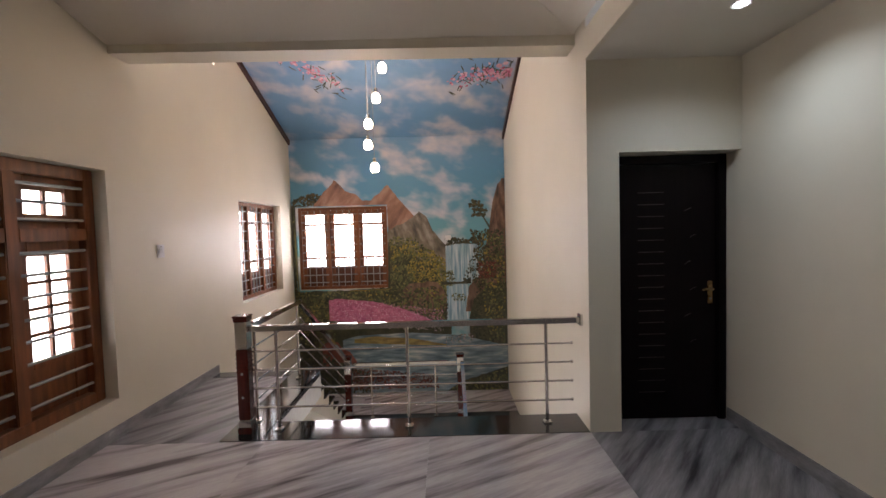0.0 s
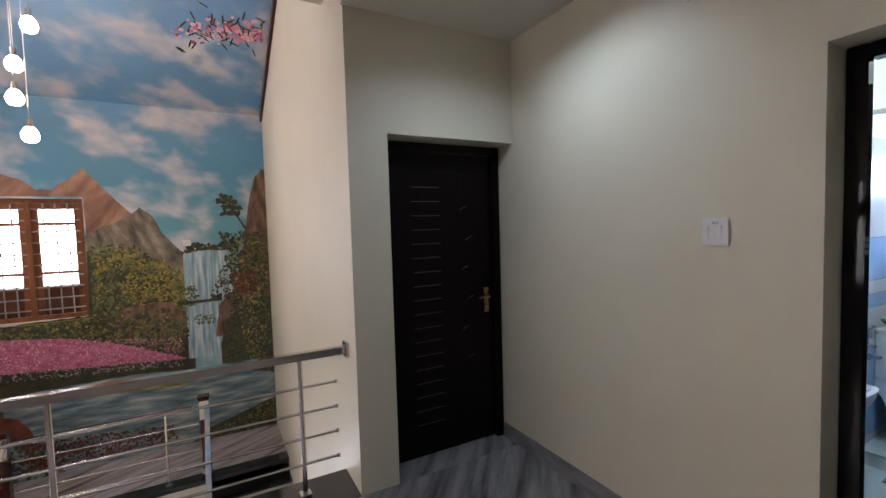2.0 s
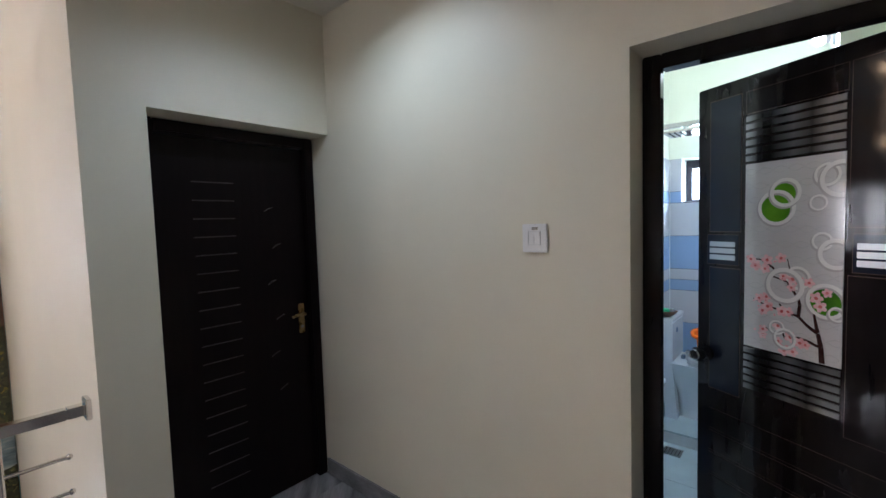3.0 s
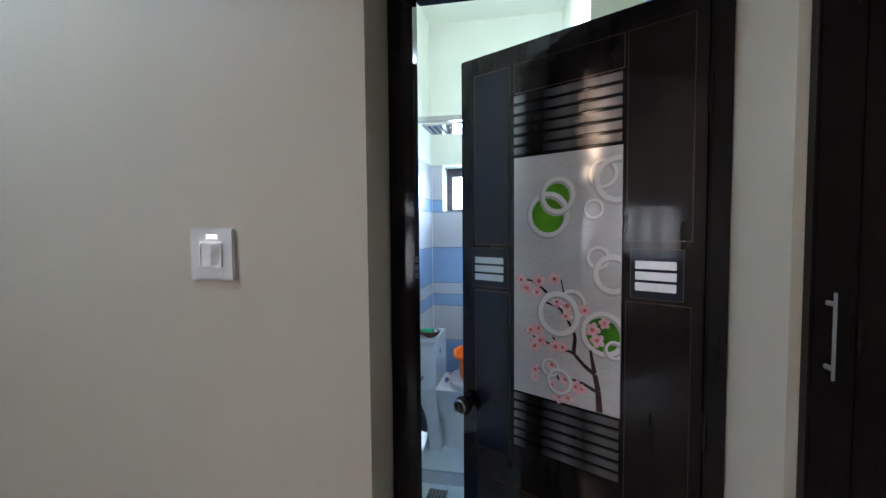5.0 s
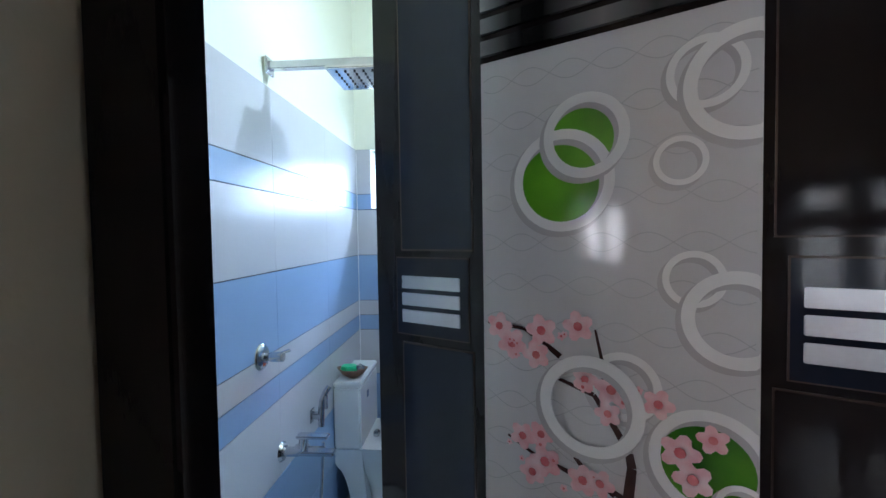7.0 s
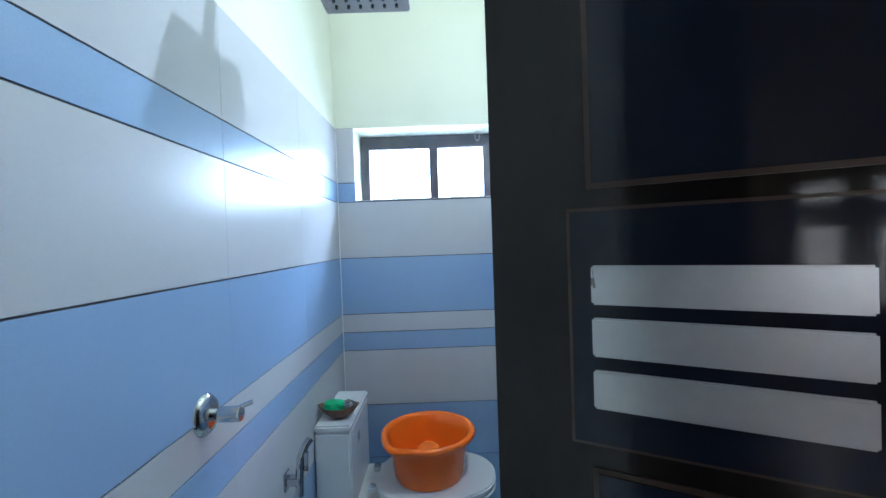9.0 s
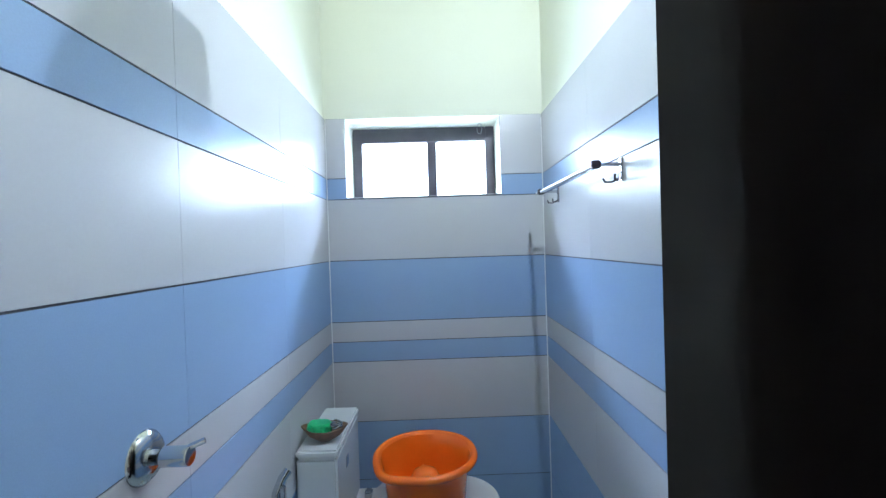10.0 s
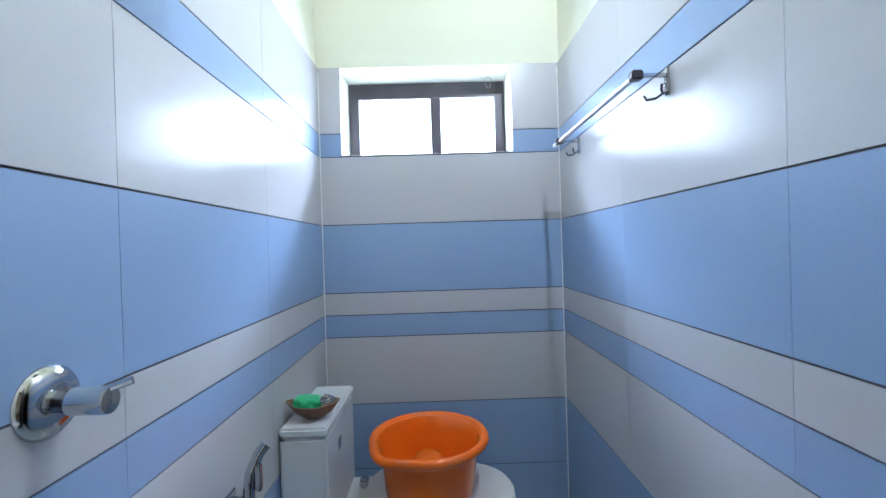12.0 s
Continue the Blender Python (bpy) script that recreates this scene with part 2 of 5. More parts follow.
def part(name, bm, mat, parent=None, label="", smooth=False):
    bmesh.ops.recalc_face_normals(bm, faces=bm.faces)
    me = bpy.data.meshes.new(name)
    bm.to_mesh(me)
    bm.free()
    me.materials.append(mat)
    if smooth:
        me.polygons.foreach_set("use_smooth", [True] * len(me.polygons))
        me.set_sharp_from_angle(angle=radians(40))
    ob = new(name, me)
    if parent is not None:
        ob.parent = parent
    return tagged(ob, label)


def thing(name, m, label, category, group=""):
    ob = new(name)
    ob.empty_display_size = 0.05
    ob.matrix_world = m if isinstance(m, Matrix) else Matrix.Translation(m)
    return tagged(ob, label, category, group)


def structure(name, bm, mat, label, category, smooth=False):
    return tagged(part(name, bm, mat, None, label, smooth), "", category, "", "structure")


def island_paint(name, stops, rough=0.45, fine=60.0):
    """Brush dabs: each island takes its own tone from the stops."""
    m = bpy.data.materials.new(name)
    m.use_nodes = True
    t = m.node_tree
    n, bsdf = t.nodes, t.nodes["Principled BSDF"]
    geo, ramp, noise_n, hsv, co = (n.new(k) for k in ("ShaderNodeNewGeometry", "ShaderNodeValToRGB", "ShaderNodeTexNoise", "ShaderNodeHueSaturation", "ShaderNodeTexCoord"))
    els = ramp.color_ramp.elements
    els[0].color, els[1].color = (*stops[0], 1), (*stops[-1], 1)
    for i, c in enumerate(stops[1:-1]):
        els.new((i + 1) / (len(stops) - 1)).color = (*c, 1)
    noise_n.inputs["Scale"].default_value = fine
    rng = n.new("ShaderNodeMapRange")
    rng.inputs["To Min"].default_value, rng.inputs["To Max"].default_value = 0.6, 1.4
    t.links.new(co.outputs["Object"], noise_n.inputs["Vector"])
    t.links.new(noise_n.outputs["Fac"], rng.inputs["Value"])
    t.links.new(rng.outputs[0], hsv.inputs["Value"])
    t.links.new(geo.outputs["Random Per Island"], ramp.inputs[0])
    t.links.new(ramp.outputs[0], hsv.inputs["Color"])
    t.links.new(hsv.outputs[0], bsdf.inputs["Base Color"])
    bsdf.inputs["Roughness"].default_value = rough
    return m


def painted_sky():
    """Blue sky with slanting pinkish clouds, lightened towards the top to offset the slope's shade."""
    m = bpy.data.materials.new("painted_sky")
    m.use_nodes = True
    t = m.node_tree
    n, bsdf = t.nodes, t.nodes["Principled BSDF"]
    co, sep, up, mix, mix2 = (n.new(k) for k in ("ShaderNodeTexCoord", "ShaderNodeSeparateXYZ", "ShaderNodeMapRange", "ShaderNodeMix", "ShaderNodeMix"))
    ramp = n.new("ShaderNodeValToRGB")
    # top stop brightened to make up for shade on the ceiling slope
    for k, (p, c) in enumerate(((0.0, (0.16, 0.40, 0.44)), (0.35, (0.10, 0.31, 0.48)), (1.0, (0.20, 0.36, 0.64)))):
        e = ramp.color_ramp.elements[0] if k == 0 else ramp.color_ramp.elements[1] if k == 1 else ramp.color_ramp.elements.new(1.0)
        e.position, e.color = p, (*c, 1)
    t.links.new(co.outputs["Object"], sep.inputs[0])
    up.inputs["From Min"].default_value, up.inputs["From Max"].default_value = 1.2, 4.2
    t.links.new(sep.outputs["Z"], up.inputs["Value"])
    t.links.new(up.outputs[0], ramp.inputs[0])
    mp = n.new("ShaderNodeMapping")
    mp.vector_type = "TEXTURE"
    mp.inputs["Rotation"].default_value = (0, radians(16), radians(8))
    mp.inputs["Scale"].default_value = (1.0, 1.0, 0.62)
    t.links.new(co.outputs["Object"], mp.inputs["Vector"])
    cloud, wisp, cr, wr = n.new("ShaderNodeTexNoise"), n.new("ShaderNodeTexNoise"), n.new("ShaderNodeMapRange"), n.new("ShaderNodeMapRange")
    cloud.inputs["Scale"].default_value, cloud.inputs["Detail"].default_value, cloud.inputs["Distortion"].default_value = 1.55, 3.0, 0.15
    wisp.inputs["Scale"].default_value, wisp.inputs["Detail"].default_value = 5.0, 6
    for node in (cloud, wisp):
        t.links.new(mp.outputs[0], node.inputs["Vector"])
    cr.interpolation_type = "SMOOTHSTEP"
    cr.inputs["From Min"].default_value, cr.inputs["From Max"].default_value = 0.435, 0.69
    wr.inputs["From Min"].default_value, wr.inputs["From Max"].default_value, wr.inputs["To Max"].default_value = 0.35, 0.75, 0.2
    t.links.new(cloud.outputs["Fac"], cr.inputs["Value"])
    t.links.new(wisp.outputs["Fac"], wr.inputs["Value"])
    mix.data_type = mix2.data_type = "RGBA"
    t.links.new(cr.outputs[0], mix.inputs[0])
    t.links.new(ramp.outputs[0], mix.inputs[6])
    mix.inputs[7].default_value = (0.69, 0.65, 0.66, 1)
    t.links.new(wr.outputs[0], mix2.inputs[0])
    t.links.new(mix.outputs[2], mix2.inputs[6])
    mix2.inputs[7].default_value = (0.14, 0.28, 0.46, 1)
    t.links.new(mix2.outputs[2], bsdf.inputs["Base Color"])
    bsdf.inputs["Roughness"].default_value = 0.5
    return m


SKY_PAINT = painted_sky()

# ---- plan, in metres ----
XL, XR, XS = -2.32, 2.527, 1.38      # left wall, right wall of the hall, right side of the stairwell
YD, YM, YB = 3.31, 7.52, -2.2        # store-room door wall, mural wall, wall behind
BX0, BX1, BYL, BYR = 2.80, 4.844, 2.002, 1.072   # bathroom
LAND, LOWER = -1.25, -3.0            # half landing, floor below
BEAM, BAY = 3.002, 2.79
ROOF = 0.404                         # slope of the stairwell ceiling


def wall_with_holes(axis, face, back, a0, a1, z0, z1, holes):
    """A wall along the other axis from a0 to a1, between its two faces, with (a0, a1, z0, z1) openings through it."""
    bm = bmesh.new()
    xs = sorted({a0, a1, *[h[0] for h in holes], *[h[1] for h in holes]})
    zs = sorted({z0, z1, *[h[2] for h in holes], *[h[3] for h in holes]})
    for p, q in zip(xs, xs[1:]):
        solid = [not any(h[0] < (p + q) / 2 < h[1] and h[2] < (a + b) / 2 < h[3] for h in holes) for a, b in zip(zs, zs[1:])]
        i = 0
        while i < len(solid):
            if solid[i]:
                j = i
                while j + 1 < len(solid) and solid[j + 1]:
                    j += 1
                if axis == "x":
                    box(bm, min(face, back), max(face, back), p, q, zs[i], zs[j + 1])
                else:
                    box(bm, p, q, min(face, back), max(face, back), zs[i], zs[j + 1])
                i = j
            i += 1
    bmesh.ops.remove_doubles(bm, verts=bm.verts, dist=1e-5)
    return bm


W1 = (1.55, 3.465, 0.305, 2.11)        # tall window in the left wall
W2 = (5.62, 7.02, 0.69, 2.03)        # small window in the left wall, by the stairs
WC = (4.0, 5.21, 3.57, 4.05)            # high window above
WM = (-2.225, -0.665, 0.59, 2.02)      # window in the mural wall
WL = (-1.9, 0.1, -2.75, -1.95)       # window of the floor below
WB = (1.252, 1.919, 1.679, 2.020)    # bathroom window

structure("wall_west", wall_with_holes("x", XL, XL - 0.22, YB, YM, LOWER, 5.3, [W1, W2, WC]), CREAM, "cream painted wall with deep window recesses", "wall")
structure("wall_north", wall_with_holes("y", YM, YM + 0.22, XL - 0.22, XS + 0.2, LOWER, 3.6, [WM, WL]), CREAM, "cream wall at the far side of the stairwell", "wall")
structure("wall_stairwell", wall_with_holes("x", XS, XS + 0.2, YD, YM, LOWER, 5.3, []), CREAM, "cream painted wall beside the stairwell", "wall")
structure("wall_door", wall_with_holes("y", YD, YD + 0.25, XS + 0.2, XR + 0.273, -0.3, BAY + 0.1, [(1.618, XR, -0.004, 2.110)]), CREAM, "cream painted wall with a door recess", "wall")
structure("wall_east", wall_with_holes("x", XR, BX0, YB, YD, -0.3, 3.1, [(0.856, 1.608, 0.0, 2.135)]), CREAM, "cream painted wall with the bathroom doorway", "wall")
structure("wall_south", boxed(XL - 0.22, BX0, YB - 0.2, YB, -0.3, 3.9), CREAM, "cream painted wall behind the hall", "wall")
structure("wall_store", boxed(1.58, BX0, YD + 0.42, YD + 0.5, -0.2, 2.6), CREAM, "plain wall of the closed room behind the door", "wall")
structure("wall_lower", boxed(XL - 0.22, XS + 0.2, 1.3, 1.5, LOWER, -0.2), CREAM, "cream wall of the floor below", "wall")

# upper wall and beams round the stairwell and the hall's vaulted ceiling
structure("wall_above", boxed(XL, XS, YD + 0.30, YD + 0.45, 3.42, 5.3), CREAM, "cream wall above the stairwell beam", "wall")
structure("beam_stairwell", loft(bmesh.new(), [[(XS, 3.56, BEAM), (XS, 3.78, BEAM), (XS, 3.78, 3.4), (XS, 3.56, 3.4)], [(XL, 3.56, BEAM + 0.04), (XL, 3.78, BEAM + 0.04), (XL, 3.78, 3.45), (XL, 3.56, 3.45)]]), CREAM, "cream beam over the stairwell railing", "beam")
structure("beam_hall", boxed(1.368, XS + 0.03, YB, YD - 0.002, BAY - 0.003, 3.0), CREAM, "cream edge beam between the two ceilings", "beam")
structure("ceiling_bay", boxed(XS + 0.03, XR, YB, YD, BAY, BAY + 0.15), CEILING, "flat white ceiling with downlights", "ceiling")


def vaulted():
    bm = bmesh.new()
    s, z0, rise = 0.31, 2.95, 0.62
    run = rise / s
    x1, y1 = 1.37, 3.56
    p = [(XL, y1, 3.105), (x1, y1, 3.085), (x1, YB, z0), (x1 - run, YB, z0 + rise), (x1 - run, y1 - run, z0 + rise), (XL, y1 - run, z0 + rise), (XL, YB, z0 + rise)]
    v = [bm.verts.new(q) for q in p]
    for f in ((0, 1, 4), (0, 4, 5), (1, 2, 3, 4), (5, 4, 3, 6)):
        bm.faces.new([v[i] for i in f])
    made = bmesh.ops.extrude_face_region(bm, geom=list(bm.faces))
    for g in made["geom"]:
        if isinstance(g, bmesh.types.BMVert):
            g.co.z += 0.12
    return bm


structure("ceiling_hall", vaulted(), CEILING, "vaulted hall ceiling in plain plaster", "ceiling")

# floors
structure("floor_slab", box(box(boxed(XL, BX0, YB, YD, -0.3, -0.012), XS + 0.2, BX0, YD, YD + 0.42, -0.3, -0.012), XL, -1.16, YD, 4.97, -0.3, -0.012), GROUT_PALE, "concrete floor under the marble", "floor")
structure("floor_lower", boxed(XL, XS, 1.5, YM, LOWER - 0.2, LOWER), MARBLE, "grey marble floor of the storey below", "floor")
landing = structure("floor_landing", boxed(XL, XS, 6.44, YM, LAND - 0.16, LAND - 0.006), CREAM, "half landing of the stairs", "floor")


def stair_flight(name, x0, x1, y0, dy, z0, steps, rise, label):
    """Steps that go down along y, each with a black tread; the body is one stepped mesh."""
    stair = structure(name, stepped(x0, x1, y0, dy, z0, steps, rise), CREAM, label, "stairs")
    for i in range(1, steps):
        a, b = y0 + dy * (i - 1), y0 + dy * i
        lo, hi = min(a, b), max(a, b)
        tread = part("tread", boxed(x0, x1 + 0.02, lo - 0.02, hi, z0 - rise * i - 0.03, z0 - rise * i, bevel=0.003) if dy > 0 else boxed(x0, x1, lo, hi + 0.02, z0 - rise * i - 0.03, z0 - rise * i, bevel=0.003), GRANITE, stair)
    return stair


def stepped(x0, x1, y0, dy, z0, steps, rise):
    outline = [(y0, z0 - 0.03)]
    for i in range(1, steps):
        outline += [(y0 + dy * (i - 1), z0 - rise * i - 0.03), (y0 + dy * i, z0 - rise * i - 0.03)]
    outline += [(y0 + dy * (steps - 1), z0 - rise * steps - 0.12), (y0, z0 - rise - 0.32)]
    bm = bmesh.new()
    extruded(bm, outline, "x", x0 + 0.003, x1 - 0.003)
    bmesh.ops.triangulate(bm, faces=[f for f in bm.faces if len(f.verts) > 4])
    return bm


stair_flight("stairs_upper", XL, -1.25, 4.97, 0.21, 0.0, 8, 1.25 / 8, "upper stair flight with black granite treads")
stair_flight("stairs_lower", 0.5, XS, 6.44, -0.25, LAND, 11, 0.157, "lower stair flight with black granite treads")

# black granite bands at the floor's edges
granite = structure("trim_granite", box(box(boxed(-1.46, XS, YD, YD + 0.33, -0.06, 0.004, bevel=0.002), -1.46, -1.16, YD + 0.33, 4.97, -0.06, 0.004, bevel=0.002), XL, -1.46, 4.80, 4.97, -0.06, 0.004, bevel=0.002), GRANITE, "polished black granite edging round the stairwell", "edging")
structure("trim_landing", boxed(XL, XS, 6.42, 6.60, LAND - 0.05, LAND + 0.004, bevel=0.002), GRANITE, "polished black granite edging of the landing", "edging")

# skirtings
structure("baseboard_west", box(boxed(XL, XL + 0.012, YB, 4.95, 0, 0.1), XL, XL + 0.012, 6.6, YM, LAND, LAND + 0.1), SKIRT, "grey marble skirting", "skirting")
structure("baseboard_east", box(boxed(XR - 0.012, XR, 1.605, YD + 0.15, 0, 0.1), XR - 0.012, XR, YB, -0.13, 0, 0.1), SKIRT, "grey marble skirting", "skirting")

# stairwell roof and its wooden edge trims
roof_bm = bmesh.new()
extruded(roof_bm, [(YM, 3.19), (YD + 0.2, 3.185 + ROOF * (YM - YD - 0.2)), (YD + 0.2, 3.35 + ROOF * (YM - YD - 0.2)), (YM, 3.35)], "x", XL, XS)
structure("ceiling_stairwell", roof_bm, CEILING, "sloping ceiling over the stairwell", "ceiling")
for trim_name, tx0, tx1 in (("trim_slope_1", XL, XL + 0.03), ("trim_slope_2", XS - 0.03, XS)):
    bm = bmesh.new()
    extruded(bm, [(YM - 0.005, 3.185 - 0.085), (YD + 0.2, 3.10 + ROOF * (YM - YD - 0.2)), (YD + 0.2, 3.175 + ROOF * (YM - YD - 0.2)), (YM - 0.005, 3.183)], "x", tx0, tx1)
    structure(trim_name, bm, DARK_TRIM, "dark wooden trim along the sloping ceiling", "trim")

# bathroom shell: walls, raised floor, ceiling
BZ = 3.05
structure("wall_bath_left", boxed(BX0, BX1 + 0.2, BYL + 0.008, BYL + 0.2, -0.2, BZ), BATH_PAINT, "off-white painted bathroom wall above tiles", "wall")
structure("wall_bath_back", wall_with_holes("x", BX1 + 0.008, BX1 + 0.24, 0.6, BYL + 0.008, -0.2, BZ, [WB]), BATH_PAINT, "off-white painted bathroom wall with a small window", "wall")
structure("wall_bath_right", box(boxed(3.42, BX1 + 0.008, BYR - 0.2, BYR - 0.008, -0.2, BZ), BX0, 3.42, 0.55, 0.70, -0.2, BZ), BATH_PAINT, "off-white painted bathroom wall above tiles", "wall")
structure("ceiling_bath", boxed(BX0, BX1 + 0.2, 0.6, BYL + 0.2, BZ, BZ + 0.1), BATH_PAINT, "white bathroom ceiling", "ceiling")
structure("floor_bath", boxed(BX0, BX1, 0.70, BYL + 0.1, -0.3, 0.018), GROUT_PALE, "bathroom floor bed", "floor")
STEPX = 4.13
structure("floor_bath_raised", boxed(STEPX, BX1 + 0.008, BYR - 0.008, BYL + 0.008, 0.018, 0.108), GROUT_PALE, "raised bathroom floor under the toilet", "floor")

# outdoors
structure("ground", boxed(-300, 300, -300, 300, -3.6, -3.4), material("outdoor_ground", ((0.12, 0.12, 0.10), (0.2, 0.19, 0.16)), 0.9, scale=0.3, fine=3, bump=0.2), "pale ground outside the house", "ground")
for bd_name, dims in (("backdrop_1", (-3.6, -3.58, 0.4, 8.4, -1.5, 5.2)), ("backdrop_2", (-3.4, 1.6, 8.8, 8.82, -3.3, 3.1)), ("backdrop_3", (6.1, 6.12, 0.2, 3.2, 0.6, 3.2))):
    structure(bd_name, boxed(*dims), DAY, "overexposed bright outdoors", "backdrop")


# ---- hall and stairwell things ----
def casement_window(name, axis, hole, face, depth, columns, label, rows_dark=0.0, heavy=False):
    """Teak window in an opening (a0, a1, z0, z1): frame, mullions, sashes with panes, iron grill bars. axis: the wall's normal."""
    a0, a1, z0, z1 = hole
    w, h = a1 - a0, z1 - z0
    if axis == "x":      # the left wall: local x runs along world y, local y into the wall
        m = Matrix(((0, -1, 0, face), (1, 0, 0, a0), (0, 0, 1, z0), (0, 0, 0, 1)))
    else:
        m = Matrix(((1, 0, 0, a0), (0, 1, 0, face), (0, 0, 1, z0), (0, 0, 0, 1)))
    win = tagged(thing(name, m, label, "window"), kind="structure")
    f = 0.09 if heavy else 0.055
    y0, y1 = depth, depth + (0.10 if heavy else 0.08)
    part("window_frame", box(box(box(boxed(0.002, f, y0, y1, 0.002, h - 0.002, bevel=0.006), w - f, w - 0.002, y0, y1, 0.002, h - 0.002, bevel=0.006), f, w - f, y0, y1, h - f, h - 0.002, bevel=0.006), f, w - f, y0, y1, 0.002, f, bevel=0.006), TEAK, win)
    cw = (w - f) / columns
    split = 0.70 if heavy else None
    for c in range(columns):
        x0, x1 = f + cw * c, cw * (c + 1)
        if c:
            part("mullion", boxed(x0 - f, x0, y0, y1, f, h - f, bevel=0.006), TEAK, win)
        spans = [(f, h - f)] if not split else [(f, h * split), (h * split + f, h - f)]
        if split:
            part("transom", boxed(x0, x1, y0, y1, h * split, h * split + f, bevel=0.005), TEAK, win)
        for s0, s1 in spans:
            e = 0.10 if heavy else 0.060
            low = s0 + (0.26 if heavy and s0 < 0.2 else (s1 - s0) * rows_dark)
            sash = part("sash", box(box(box(boxed(x0 - 0.001, x0 + e, y1 - 0.04, y1 - 0.005, s0, s1, bevel=0.004), x1 - e, x1 + 0.001, y1 - 0.04, y1 - 0.005, s0, s1, bevel=0.004), x0 + e, x1 - e, y1 - 0.04, y1 - 0.005, s1 - e, s1, bevel=0.004), x0 + e, x1 - e, y1 - 0.04, y1 - 0.005, low + e - 0.05, low + e, bevel=0.004), TEAK, win)
            if low + e - 0.05 > s0 + 0.02:
                part("lower_panel", boxed(x0 + e - 0.002, x1 - e + 0.002, y1 - 0.03, y1 - 0.015, s0, low + e - 0.049), TEAK_DARK if not heavy else TEAK, sash)
            pane = part("pane", boxed(x0 + e, x1 - e, y1 - 0.025, y1 - 0.02, low + e, s1 - e), PANE, sash)
            pane.visible_shadow = False
            if heavy:   # glazing bars and level iron bars
                part("glazing_bar", boxed((x0 + x1) / 2 - 0.012, (x0 + x1) / 2 + 0.012, y1 - 0.035, y1 - 0.01, low + e, s1 - e), TEAK, sash)
                n = max(1, round((s1 - low - 2 * e) / 0.2))
                for k in range(1, n):
                    z = low + e + (s1 - low - 2 * e) * k / n
                    part("glazing_bar", boxed(x0 + e, x1 - e, y1 - 0.035, y1 - 0.01, z - 0.012, z + 0.012), TEAK, sash)
                n = round((s1 - s0) / 0.14)
                for k in range(n):
                    z = s0 + (k + 0.5) * (s1 - s0) / n
                    part("grill_bar", rodded((x0 - 0.01, y0 + 0.025, z), (x1 + 0.01, y0 + 0.025, z), 0.011), GRILL, win)
            else:       # a close square grill
                n = round((s1 - s0) / 0.13)
                for k in range(n):
                    z = s0 + (k + 0.5) * (s1 - s0) / n
                    part("grill_bar", rodded((x0 - 0.005, y0 + 0.02, z), (x1 + 0.005, y0 + 0.02, z), 0.0085, sides=8), GRILL, win)
                for zf in (0.16, 0.80):
                    z = low + e + (s1 - low - 2 * e) * zf
                    part("glazing_bar", boxed(x0 + e, x1 - e, y1 - 0.035, y1 - 0.01, z - 0.019, z + 0.019), TEAK, sash)
                for k in range(1, 4):
                    x = x0 + (x1 - x0) * k / 4
                    part("grill_bar", rodded((x, y0 + 0.02, s0), (x, y0 + 0.02, s1), 0.0075, sides=8), GRILL, win)
    return win


casement_window("window_1", "x", W1, XL, 0.10, 3, "tall teak window with level iron bars, closed", heavy=True)
casement_window("window_2", "x", W2, XL, 0.10, 3, "three-part teak window with iron grill by the stairs", rows_dark=0.20)
casement_window("window_3", "y", WM, YM, 0.06, 3, "three-part teak window with iron grill in the mural wall", rows_dark=0.22)
casement_window("window_4", "y", WL, YM, 0.06, 3, "teak window of the storey below", rows_dark=0.05)
clere = tagged(thing("window_5", (XL, WC[0], WC[2]), "high fixed pane of glass above the stairs", "window"), kind="structure")
clere_pane = part("pane", boxed(-0.05, -0.044, 0.002, WC[1] - WC[0] - 0.002, 0.002, WC[3] - WC[2] - 0.002), PANE, clere)
clere_pane.visible_shadow = False


def panel_door(name, m, w, h, label):
    """Dark steel door in its frame: local x across, y into the wall, z up."""
    door = tagged(thing(name, m, label, "door"), kind="structure")
    part("door_frame", box(box(boxed(0.003, 0.065, 0, 0.09, 0, h, bevel=0.006), w - 0.065, w - 0.003, 0, 0.09, 0, h, bevel=0.006), 0.065, w - 0.065, 0, 0.09, h - 0.065, h - 0.003, bevel=0.006), DOOR_DARK, door)
    leaf = part("leaf", boxed(0.068, w - 0.068, 0.035, 0.075, 0.006, h - 0.068, bevel=0.003), DOOR_DARK, door)
    lw = w - 0.136
    # lines in the lighter colour that stands for caught light
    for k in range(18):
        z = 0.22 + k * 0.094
        part("groove", boxed(0.068 + lw * 0.20, 0.068 + lw * 0.47, 0.0315, 0.036, z, z + 0.006, bevel=0.0015), DOOR_GROOVE_SHINE, leaf)
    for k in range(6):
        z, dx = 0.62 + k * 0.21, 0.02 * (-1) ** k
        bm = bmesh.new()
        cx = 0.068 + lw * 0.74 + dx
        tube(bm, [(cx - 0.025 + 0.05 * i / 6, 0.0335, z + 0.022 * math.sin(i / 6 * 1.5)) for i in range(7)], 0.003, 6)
        part("emboss", bm, DOOR_GROOVE_SHINE, leaf)
    return door, leaf


